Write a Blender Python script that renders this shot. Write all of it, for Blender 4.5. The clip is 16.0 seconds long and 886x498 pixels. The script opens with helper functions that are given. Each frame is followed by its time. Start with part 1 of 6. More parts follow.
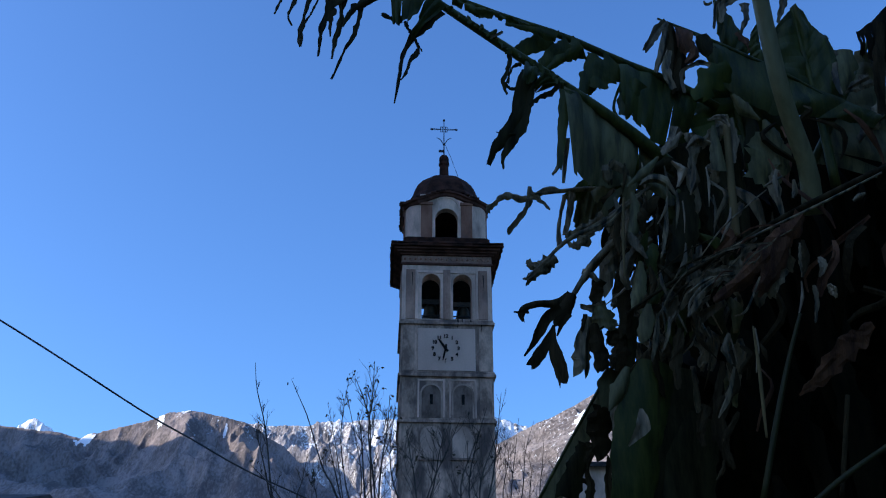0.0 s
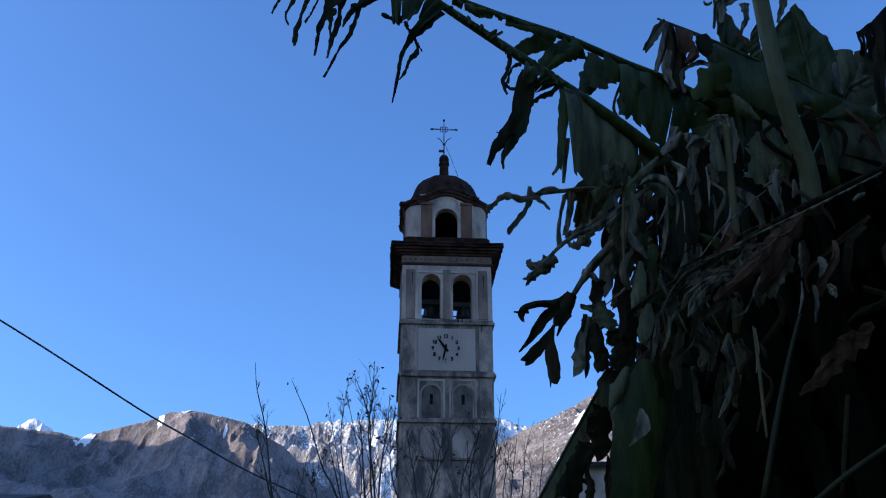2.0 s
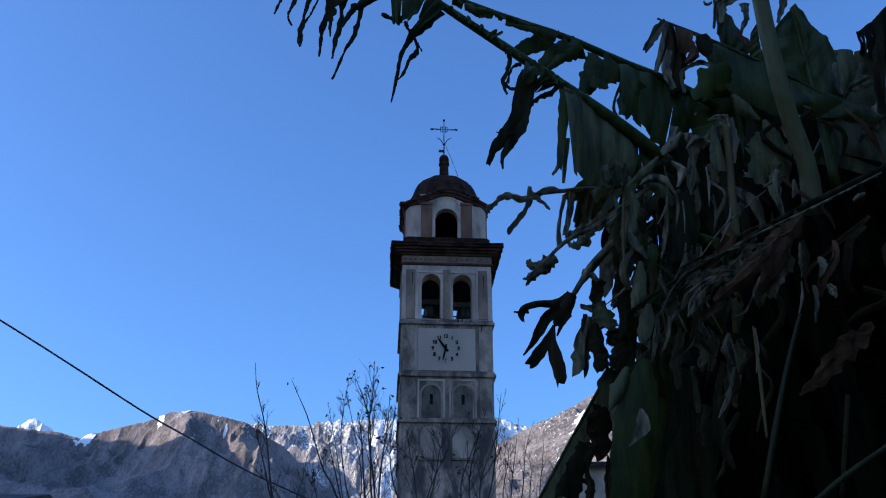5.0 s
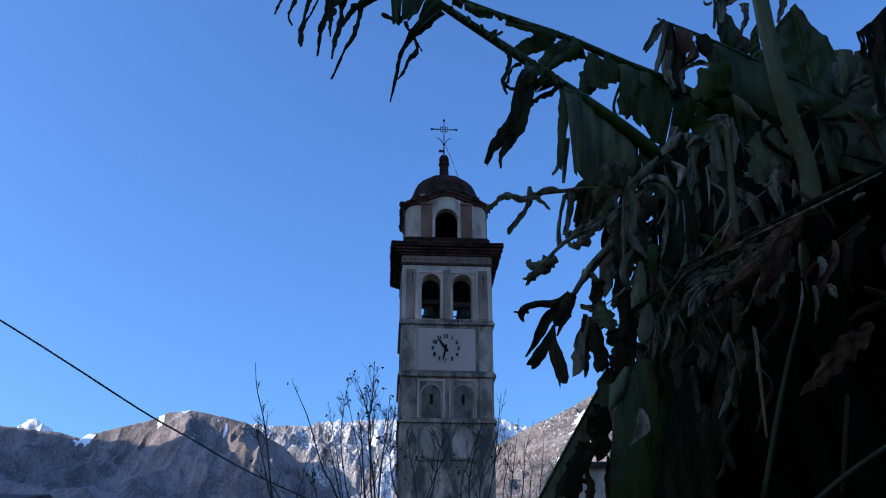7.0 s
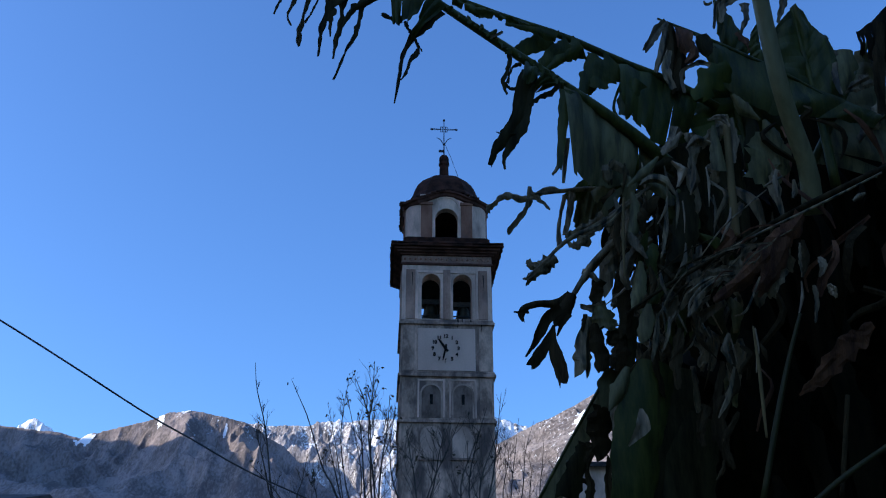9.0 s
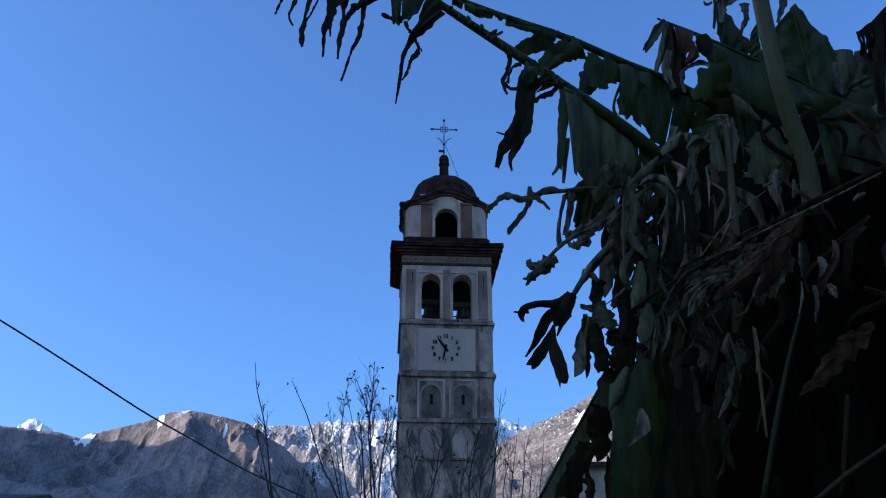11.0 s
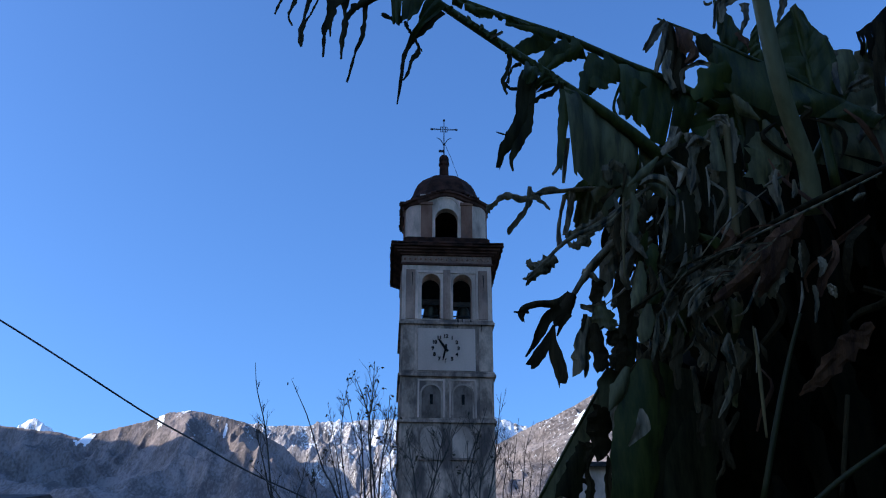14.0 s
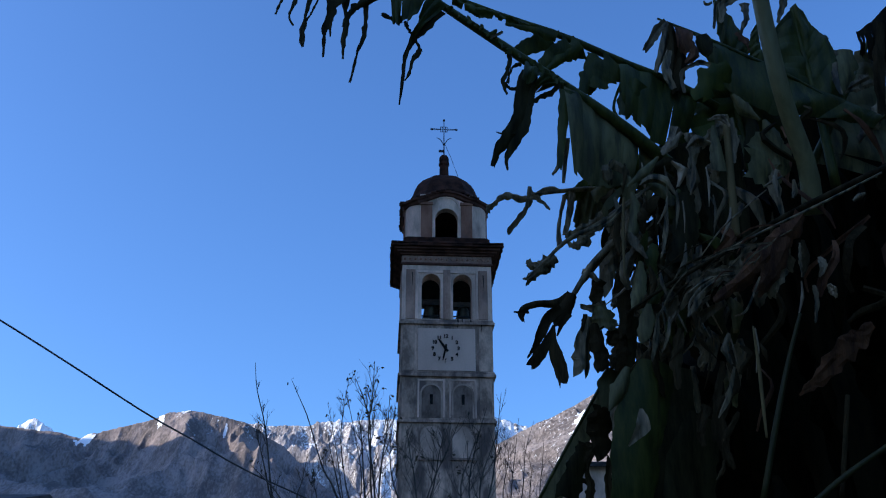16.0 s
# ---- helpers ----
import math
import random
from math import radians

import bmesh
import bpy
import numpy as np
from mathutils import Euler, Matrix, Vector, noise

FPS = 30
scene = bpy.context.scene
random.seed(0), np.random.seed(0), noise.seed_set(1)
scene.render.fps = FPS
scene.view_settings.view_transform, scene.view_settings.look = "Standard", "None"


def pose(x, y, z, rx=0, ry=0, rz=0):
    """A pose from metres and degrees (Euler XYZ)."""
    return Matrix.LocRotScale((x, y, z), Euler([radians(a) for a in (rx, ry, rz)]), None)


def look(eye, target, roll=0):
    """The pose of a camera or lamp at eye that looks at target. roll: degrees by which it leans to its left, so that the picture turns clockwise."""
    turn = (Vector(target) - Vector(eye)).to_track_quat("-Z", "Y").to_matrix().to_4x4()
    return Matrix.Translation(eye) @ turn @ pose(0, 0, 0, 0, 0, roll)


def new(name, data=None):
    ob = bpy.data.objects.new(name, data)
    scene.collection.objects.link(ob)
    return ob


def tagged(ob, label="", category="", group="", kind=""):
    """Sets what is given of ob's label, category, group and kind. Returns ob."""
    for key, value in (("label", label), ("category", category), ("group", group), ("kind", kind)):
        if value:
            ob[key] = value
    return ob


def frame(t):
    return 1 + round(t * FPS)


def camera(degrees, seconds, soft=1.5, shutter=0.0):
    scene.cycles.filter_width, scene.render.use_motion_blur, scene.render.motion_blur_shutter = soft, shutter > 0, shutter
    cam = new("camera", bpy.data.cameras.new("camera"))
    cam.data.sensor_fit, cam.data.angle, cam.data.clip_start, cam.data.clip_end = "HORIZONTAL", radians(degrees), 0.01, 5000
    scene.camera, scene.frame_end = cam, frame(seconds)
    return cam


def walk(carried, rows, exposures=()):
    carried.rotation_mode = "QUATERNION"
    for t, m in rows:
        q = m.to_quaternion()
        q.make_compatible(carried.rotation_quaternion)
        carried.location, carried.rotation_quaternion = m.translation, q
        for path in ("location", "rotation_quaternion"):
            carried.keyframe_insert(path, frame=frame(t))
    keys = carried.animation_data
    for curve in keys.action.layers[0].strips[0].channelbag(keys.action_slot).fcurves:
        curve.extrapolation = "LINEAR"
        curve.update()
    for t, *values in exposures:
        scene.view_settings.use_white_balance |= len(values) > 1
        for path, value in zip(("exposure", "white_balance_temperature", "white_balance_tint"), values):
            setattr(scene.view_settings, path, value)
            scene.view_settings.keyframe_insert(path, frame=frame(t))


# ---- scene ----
import collections

cam = camera(50.22, 16.0, soft=1.1)
EYE = pose(0, 0, 1.6, 114.8, 0, 0)
walk(cam, [(0, EYE), (16, EYE)], exposures=[(0, 1.4, 6400, 12), (15.4, 1.4, 6400, 12), (16, 1.34, 6400, 12)])

# sky and sun: low winter sun from the side, behind an added, unseen ridge that shades the village
world = bpy.data.worlds.new("sky")
scene.world = world
world.use_nodes = True
sky = world.node_tree.nodes.new("ShaderNodeTexSky")
sky.sky_type = "NISHITA"
sky.sun_disc = False
SUN_EL, SUN_AZ = radians(24), radians(-100)
sky.sun_elevation, sky.sun_rotation = SUN_EL, SUN_AZ
sky.air_density, sky.dust_density, sky.ozone_density = 1.0, 1.2, 10.0
back = world.node_tree.nodes["Background"]
back.inputs["Strength"].default_value = 0.106
world.node_tree.links.new(sky.outputs[0], back.inputs[0])
lamp = bpy.data.lights.new("sun", "SUN")
lamp.energy, lamp.angle, lamp.color = 2.4, radians(0.5), (1.0, 0.93, 0.82)
sun = new("sun", lamp)
to_sun = Vector((math.sin(SUN_AZ) * math.cos(SUN_EL), math.cos(SUN_AZ) * math.cos(SUN_EL), math.sin(SUN_EL)))
sun.matrix_basis = look(to_sun * 50, (0, 0, 0))


# ---- materials ----
def material(name, dark, light, rough=0.8, scale=6.0, stretch=(1, 1, 1), bump=0.3, fine=60.0, metal=0.0, spec=0.4, mix=None, coords="Object", dist=0.02, grit=0.3):
    """Two-scale noise between two colours, with relief; mix: a third colour in patches."""
    m = bpy.data.materials.new(name)
    m.use_nodes = True
    n, l = m.node_tree.nodes, m.node_tree.links
    b = n["Principled BSDF"]
    b.inputs["Roughness"].default_value = rough
    b.inputs["Metallic"].default_value = metal
    b.inputs["Specular IOR Level"].default_value = spec
    tc = n.new("ShaderNodeTexCoord")
    mp = n.new("ShaderNodeMapping")
    mp.inputs["Scale"].default_value = stretch
    l.new(tc.outputs[coords], mp.inputs["Vector"])
    big, small = n.new("ShaderNodeTexNoise"), n.new("ShaderNodeTexNoise")
    big.inputs["Scale"].default_value, big.inputs["Detail"].default_value = scale, 5
    small.inputs["Scale"].default_value, small.inputs["Detail"].default_value = fine, 3
    l.new(mp.outputs[0], big.inputs["Vector"])
    l.new(mp.outputs[0], small.inputs["Vector"])
    ramp = n.new("ShaderNodeValToRGB")
    ramp.color_ramp.elements[0].position, ramp.color_ramp.elements[1].position = 0.36, 0.66
    ramp.color_ramp.elements[0].color, ramp.color_ramp.elements[1].color = (*dark, 1), (*light, 1)
    add = n.new("ShaderNodeMath")
    add.operation = "MULTIPLY_ADD"
    add.inputs[1].default_value = grit
    l.new(small.outputs["Fac"], add.inputs[0])
    sub = n.new("ShaderNodeMath")
    sub.inputs[1].default_value = -grit / 2
    l.new(big.outputs["Fac"], sub.inputs[0])
    l.new(sub.outputs[0], add.inputs[2])
    l.new(add.outputs[0], ramp.inputs[0])
    col = ramp.outputs[0]
    if mix:
        colour, low, high, size = mix
        third = n.new("ShaderNodeTexNoise")
        third.inputs["Scale"].default_value, third.inputs["Detail"].default_value = size, 8
        l.new(mp.outputs[0], third.inputs["Vector"])
        mr = n.new("ShaderNodeMapRange")
        mr.inputs["From Min"].default_value, mr.inputs["From Max"].default_value = low, high
        l.new(third.outputs["Fac"], mr.inputs["Value"])
        mx = n.new("ShaderNodeMix")
        mx.data_type = "RGBA"
        mx.inputs["B"].default_value = (*colour, 1)
        mx.inputs[7].default_value = (*colour, 1)
        l.new(mr.outputs[0], mx.inputs[0])
        l.new(col, mx.inputs[6])
        col = mx.outputs[2]
    obj = n.new("ShaderNodeObjectInfo")
    hsv = n.new("ShaderNodeHueSaturation")
    vr = n.new("ShaderNodeMapRange")
    vr.inputs["To Min"].default_value, vr.inputs["To Max"].default_value = 0.85, 1.15
    l.new(obj.outputs["Random"], vr.inputs["Value"])
    l.new(vr.outputs[0], hsv.inputs["Value"])
    l.new(col, hsv.inputs["Color"])
    l.new(hsv.outputs[0], b.inputs["Base Color"])
    bp = n.new("ShaderNodeBump")
    bp.inputs["Strength"].default_value, bp.inputs["Distance"].default_value = bump, dist
    l.new(add.outputs[0], bp.inputs["Height"])
    l.new(bp.outputs[0], b.inputs["Normal"])
    return m


PLASTER = material("weathered_plaster", (0.27, 0.164, 0.115), (0.635, 0.39, 0.27), 0.9, 0.9, (1, 1, 0.45), 0.35, 9, mix=((0.1436, 0.0930, 0.0706), 0.46, 0.62, 1.5), grit=0.5)
PALE = material("pale_plaster", (0.6407, 0.4010, 0.2845), (0.9815, 0.6350, 0.4570), 0.9, 0.9, (1, 1, 0.4), 0.2, 12, mix=((0.3420, 0.2117, 0.1546), 0.52, 0.74, 1.1))
WHITE = material("white_panel", (0.5877, 0.3696, 0.2710), (0.7272, 0.4629, 0.3414), 0.85, 0.6, (1, 1, 0.5), 0.1, 20)
STAIN = material("grey_pilaster", (0.225, 0.138, 0.097), (0.66, 0.406, 0.28), 0.92, 1.3, (1, 1, 0.6), 0.4, 10)
PINK = material("faded_pink_plaster", (0.29, 0.148, 0.098), (0.53, 0.292, 0.197), 0.9, 1.2, (1, 1, 0.4), 0.25, 14, mix=((0.1927, 0.1210, 0.0930), 0.52, 0.72, 1.3))
TERRACOTTA = material("faded_terracotta", (0.247, 0.097, 0.053), (0.390, 0.171, 0.100), 0.9, 1.4, (1, 1, 0.4), 0.25, 14, mix=((0.156, 0.085, 0.059), 0.52, 0.72, 1.3))
CORNICE = material("red_brown_cornice", (0.062, 0.028, 0.019), (0.165, 0.072, 0.05), 0.9, 1.5, (1, 1, 1), 0.4, 16, spec=0.1)
ROOF = material("dark_stone_roof", (0.026, 0.0123, 0.008), (0.095, 0.036, 0.021), 0.85, 2.0, (1, 1, 1), 0.6, 14, spec=0.1)
IRON = material("dark_iron", (0.02, 0.02, 0.022), (0.05, 0.045, 0.04), 0.6, 8, bump=0.2, metal=0.6)
BRONZE = material("bell_bronze", (0.05, 0.05, 0.035), (0.12, 0.10, 0.06), 0.45, 3, metal=0.9)
TIMBER = material("old_timber", (0.05, 0.04, 0.03), (0.12, 0.09, 0.07), 0.85, 4, (1, 1, 6))
BLACK = material("black_paint", (0.006, 0.006, 0.006), (0.018, 0.017, 0.016), 0.8, 4, spec=0.1)
DARKNICHE = material("dark_niche_plaster", (0.11, 0.07, 0.05), (0.27, 0.17, 0.122), 0.92, 1.6, (1, 1, 0.6), 0.4, 10)
NICHE = material("grey_niche_plaster", (0.42, 0.262, 0.186), (0.60, 0.378, 0.270), 0.9, 1.1, (1, 1, 0.5), 0.2, 12, mix=((0.24, 0.150, 0.106), 0.46, 0.66, 1.2))
BARK = material("grey_brown_bark", (0.035, 0.028, 0.022), (0.10, 0.08, 0.06), 0.9, 8, (1, 1, 0.3), 0.6, 40)
TWIGLEAF = material("withered_leaf", (0.04, 0.035, 0.02), (0.12, 0.08, 0.04), 0.8, 10)
GRASS = material("winter_grass", (0.05, 0.06, 0.025), (0.14, 0.12, 0.06), 0.95, 0.3, bump=0.6, fine=9, mix=((0.08, 0.06, 0.04), 0.5, 0.7, 0.08))
# near-black: paints the unlit tower interior, also colours the damp streaks
SHADE_AND_DAMP = material("inner_shade_and_damp", (0.012, 0.011, 0.01), (0.035, 0.03, 0.026), 0.95, 2)
CABLE = material("black_cable", (0.01, 0.01, 0.011), (0.025, 0.025, 0.025), 0.6, 20)


def part(name, bm, mat, parent=None, label="", at=None, smooth=False):
    """Links a bmesh as one mesh object under its thing."""
    me = bpy.data.meshes.new(name)
    bm.normal_update()
    bm.to_mesh(me)
    bm.free()
    me.materials.append(mat)
    if smooth:
        me.polygons.foreach_set("use_smooth", [True] * len(me.polygons))
    ob = new(name, me)
    if at is not None:
        ob.location = at
    if parent:
        ob.parent = parent
    if label:
        ob["label"] = label
    return ob


def thing(name, m, label, category, group="", kind=""):
    ob = new(name)
    ob.matrix_basis = m
    return tagged(ob, label, category, group, kind)


def box(bm, x0, x1, y0, y1, z0, z1):
    v = [bm.verts.new(c) for c in ((x0, y0, z0), (x1, y0, z0), (x1, y1, z0), (x0, y1, z0), (x0, y0, z1), (x1, y0, z1), (x1, y1, z1), (x0, y1, z1))]
    for q in ((3, 2, 1, 0), (4, 5, 6, 7), (0, 1, 5, 4), (1, 2, 6, 5), (2, 3, 7, 6), (3, 0, 4, 7)):
        bm.faces.new([v[i] for i in q])
    return bm


def boxes(*rows, bevel=0.0):
    bm = bmesh.new()
    for r in rows:
        box(bm, *r)
    if bevel:
        bmesh.ops.bevel(bm, geom=bm.edges[:], offset=bevel, segments=2, affect="EDGES", profile=0.5)
    return bm


def spline(pts, n):
    """n points along a smooth curve through pts."""
    pts = [Vector(p) for p in pts]
    q = [2 * pts[0] - pts[1], *pts, 2 * pts[-1] - pts[-2]]
    out = []
    for k in range(n):
        u = k / (n - 1) * (len(pts) - 1)
        i = min(int(u), len(pts) - 2)
        s = u - i
        a, b, c, d = q[i:i + 4]
        out.append(0.5 * (2 * b + (c - a) * s + (2 * a - 5 * b + 4 * c - d) * s * s + (3 * b - a - 3 * c + d) * s ** 3))
    return out


def lerp_list(v, n):
    return [float(np.interp(k / (n - 1) * (len(v) - 1), range(len(v)), v)) for k in range(n)]


def tube(bm, pts, radii, n=6):
    """A tapered tube along pts, closed at both ends."""
    pts = [Vector(p) for p in pts]
    radii = lerp_list(radii, len(pts))
    rings = []
    for i, p in enumerate(pts):
        t = (pts[min(i + 1, len(pts) - 1)] - pts[max(i - 1, 0)]).normalized()
        a = t.cross(Vector((0.31, 0.17, 0.93)) if abs(t.z) < 0.9 else Vector((1, 0.1, 0))).normalized()
        b = t.cross(a)
        rings.append([bm.verts.new(p + radii[i] * (math.cos(2 * math.pi * k / n) * a + math.sin(2 * math.pi * k / n) * b)) for k in range(n)])
    for r, s in zip(rings, rings[1:]):
        for k in range(n):
            bm.faces.new((r[k], r[(k + 1) % n], s[(k + 1) % n], s[k]))
    bm.faces.new(rings[0][::-1])
    bm.faces.new(rings[-1])
    return bm


def lathe(bm, profile, n=20, centre=(0, 0, 0)):
    """Rings of (radius, z) round a vertical axis."""
    rings = [[bm.verts.new((centre[0] + r * math.cos(2 * math.pi * k / n), centre[1] + r * math.sin(2 * math.pi * k / n), centre[2] + z)) for k in range(n)] for r, z in profile]
    for r, s in zip(rings, rings[1:]):
        for k in range(n):
            bm.faces.new((r[k], r[(k + 1) % n], s[(k + 1) % n], s[k]))
    bm.faces.new(rings[0][::-1])
    bm.faces.new(rings[-1])
    return bm



# ---- bell tower ----
def arched_wall(width, z0, z1, thick, openings, seg=10):
    """A wall in x and z with its outer face at y = 0, going back to y = thick, with round-headed openings (middle, half width, sill, spring)."""
    bm = bmesh.new()
    quads, rims = [], []
    x = -width / 2
    for c, h, sill, spring in openings:
        quads.append(((x, z0), (c - h, z0), (c - h, z1), (x, z1)))
        if sill > z0:
            quads.append(((c - h, z0), (c + h, z0), (c + h, sill), (c - h, sill)))
        arc = [(c - h * math.cos(math.pi * k / seg), spring + h * math.sin(math.pi * k / seg)) for k in range(seg + 1)]
        for a, b in zip(arc, arc[1:]):
            quads.append((a, b, (b[0], z1), (a[0], z1)))
        loop = [(c + h, sill), (c - h, sill), *arc, (c + h, sill)]
        rims += list(zip(loop, loop[1:]))
        x = c + h
    quads.append(((x, z0), (width / 2, z0), (width / 2, z1), (x, z1)))
    w = width / 2
    rims += [((-w, z0), (w, z0)), ((w, z0), (w, z1)), ((w, z1), (-w, z1)), ((-w, z1), (-w, z0))]
    for q in quads:
        bm.faces.new([bm.verts.new((a, 0, b)) for a, b in q])
        bm.faces.new([bm.verts.new((a, thick, b)) for a, b in q[::-1]])
    for a, b in rims:
        bm.faces.new([bm.verts.new(c) for c in ((a[0], 0, a[1]), (a[0], thick, a[1]), (b[0], thick, b[1]), (b[0], 0, b[1]))])
    bmesh.ops.remove_doubles(bm, verts=bm.verts[:], dist=0.0005)
    return bm


def arch_band(c, h, sill, spring, wide, depth, seg=14, back=0.0):
    """A raised surround round a round-headed opening."""
    bm = bmesh.new()
    inner = [(c - h, sill), *[(c - h * math.cos(math.pi * k / seg), spring + h * math.sin(math.pi * k / seg)) for k in range(seg + 1)], (c + h, sill)]
    H = h + wide
    outer = [(c - H, sill), *[(c - H * math.cos(math.pi * k / seg), spring + H * math.sin(math.pi * k / seg)) for k in range(seg + 1)], (c + H, sill)]
    a0 = [bm.verts.new((x, -depth, z)) for x, z in inner]
    b0 = [bm.verts.new((x, -depth, z)) for x, z in outer]
    a1 = [bm.verts.new((x, back, z)) for x, z in inner]
    b1 = [bm.verts.new((x, back, z)) for x, z in outer]
    for i in range(len(inner) - 1):
        bm.faces.new((a0[i], a0[i + 1], b0[i + 1], b0[i]))
        bm.faces.new((b0[i], b0[i + 1], b1[i + 1], b1[i]))
        bm.faces.new((a0[i + 1], a0[i], a1[i], a1[i + 1]))
    for i in (0, -1):
        bm.faces.new((a0[i], b0[i], b1[i], a1[i]))
    return bm


def arch_fill(c, h, sill, spring, depth, seg=14):
    """A solid round-headed panel."""
    bm = bmesh.new()
    pts = [(c - h, sill), *[(c - h * math.cos(math.pi * k / seg), spring + h * math.sin(math.pi * k / seg)) for k in range(seg + 1)], (c + h, sill)]
    f = [bm.verts.new((x, -depth, z)) for x, z in pts]
    b = [bm.verts.new((x, 0, z)) for x, z in pts]
    bm.faces.new(f)
    for i in range(len(f)):
        j = (i + 1) % len(f)
        bm.faces.new((f[j], f[i], b[i], b[j]))
    return bm


def square_ring(rows, cut=0.0, steps=8, lift=0.0):
    """Stacked chamfered squares: rows of (half width, chamfer, z, lift in the middle of each side)."""
    bm = bmesh.new()
    rings = []
    for h, c, z, up in rows:
        ring = []
        for k in range(4):
            m = Matrix.Rotation(k * math.pi / 2, 3, "Z")
            for s in range(steps + 1):
                x = -(h - c) + 2 * (h - c) * s / steps
                ring.append(bm.verts.new(m @ Vector((x, -h, z + up * max(0, math.cos(min(1, abs(x) / 1.55) * math.pi / 2)) ** 1.2))))
        rings.append(ring)
    n = len(rings[0])
    for r, s in zip(rings, rings[1:]):
        for k in range(n):
            bm.faces.new((r[k], r[(k + 1) % n], s[(k + 1) % n], s[k]))
    bm.faces.new(rings[0][::-1])
    bm.faces.new(rings[-1])
    return bm


SIDES = [Matrix.Rotation(k * math.pi / 2, 4, "Z") for k in range(4)]
TOWER = pose(0.06, 50.5, 0, 0, 0, 3.5)


def side_part(name, bm, mat, parent, k, offset, label="", smooth=False):
    """A part made for the front, turned to side k of the tower."""
    bm.transform(SIDES[k] @ Matrix.Translation((0, -offset, 0)))
    return part(name, bm, mat, parent, label, smooth=smooth)


def bell_tower():
    t = thing("bell_tower", TOWER, "tall weathered grey plaster campanile with clock and domed lantern", "bell tower")
    H = 2.46
    # shaft with its stages
    part("shaft", boxes((-H, H, -H, H, 0, 19.3)), PLASTER, t)
    for z0, z1, out in ((19.28, 19.42, 0.13), (19.42, 19.56, 0.07), (16.36, 16.52, 0.14), (16.52, 16.66, 0.07), (13.90, 14.04, 0.13), (14.04, 14.14, 0.06)):
        part("string_course", boxes((-H - out, H + out, -H - out, H + out, z0, z1), bevel=0.02), PLASTER, t)
    # corner pilasters of the clock stage and the stage below
    for k in range(4):
        for s in (-1, 1):
            for z0, z1, mat in ((16.70, 19.24, STAIN), (14.18, 16.32, STAIN), (11.2, 13.86, PLASTER)):
                a, b = sorted((s * 1.72, s * 2.36))
                side_part("corner_panel", boxes((a, b, -0.02, 0.05, z0, z1), bevel=0.008), mat, t, k, H, "rain-streaked grey corner panel")
    # clock panel
    side_part("clock_panel", boxes((-1.56, 1.52, -0.045, 0.05, 16.70, 19.06), bevel=0.015), WHITE, t, 0, H, "smooth white painted clock panel")
    clock = side_part("clock_dial", lathe_disc(0.9, 0.004), WHITE, t, 0, H, "painted clock dial with black numerals")
    cz = 17.93
    for i in range(12):
        ang = math.pi / 2 - 2 * math.pi * (i + 1) / 12
        text = bpy.data.curves.new("numeral", "FONT")
        text.body, text.size, text.extrude, text.align_x, text.align_y, text.offset = str(i + 1), 0.27, 0.008, "CENTER", "CENTER", 0.014
        ob = new("numeral", text)
        ob.data.materials.append(BLACK)
        ob.parent = clock
        ob.matrix_basis = Matrix.Translation((-0.07 + 0.69 * math.cos(ang), -H - 0.075, cz + 0.68 * math.sin(ang))) @ pose(0, 0, 0, 90, 0, 0)
    for name, length, wide, turn in (("hour_pointer", 0.62, 0.065, 36), ("minute_pointer", 0.70, 0.05, 168)):
        bm = boxes((-wide, wide, -0.012, 0.012, -0.22, length * 0.8))
        tip = boxes((-wide * 0.5, wide * 0.5, -0.012, 0.012, length * 0.75, length))
        me = bpy.data.meshes.new("tip")
        tip.to_mesh(me)
        tip.free()
        bm.from_mesh(me)
        bm.transform(Matrix.Translation((-0.08, -H - (0.10 if name[0] == "h" else 0.125), cz)) @ Matrix.Rotation(-radians(turn), 4, "Y"))
        part(name, bm, BLACK, clock, "black iron clock pointer")
    hub = bmesh.new()
    lathe(hub, [(0.09, 0), (0.09, 0.05)], 12)
    hub.transform(Matrix.Translation((-0.08, -H - 0.09, cz)) @ Matrix.Rotation(math.pi / 2, 4, "X"))
    part("clock_hub", hub, BLACK, clock)
    for x, w, top, low in ((0.58, 0.05, 19.6, 19.12), (0.82, 0.03, 19.58, 19.3), (1.28, 0.04, 19.56, 19.3), (1.86, 0.03, 19.4, 18.9), (-1.9, 0.03, 22.3, 21.5), (2.0, 0.03, 22.2, 21.3)):
        bm = bmesh.new()
        tube(bm, spline([(x, -0.085, top), (x + 0.02, -0.075, (top + low) / 2), (x - 0.01, -0.06, low)], 7), [w, w * 0.8, w * 0.3], 6)
        side_part("damp_streak", bm, SHADE_AND_DAMP, t, 0, H + 0.02, "black streak of damp running down")
    # blind niches with slits, and the empty niches below
    for k in range(4):
        for c in (-0.83, 0.83):
            side_part("niche_frame", boxes((c - 0.72, c - 0.62, -0.05, 0.02, 14.18, 16.24), (c + 0.62, c + 0.72, -0.05, 0.02, 14.18, 16.24), (c - 0.62, c + 0.62, -0.05, 0.02, 16.14, 16.24), bevel=0.01), PALE, t, k, H)
            side_part("niche", arch_fill(c, 0.5, 14.16, 15.42, 0.015), DARKNICHE, t, k, H, "grey blind arched niche")
            side_part("niche_surround", arch_band(c, 0.5, 14.16, 15.42, 0.09, 0.05), NICHE, t, k, H)
            # solid black bar stands in for the unlit slit opening
            side_part("slit_window", boxes((c - 0.07, c + 0.09, -0.03, 0.02, 14.88, 15.42)), BLACK, t, k, H, "narrow black slit window")
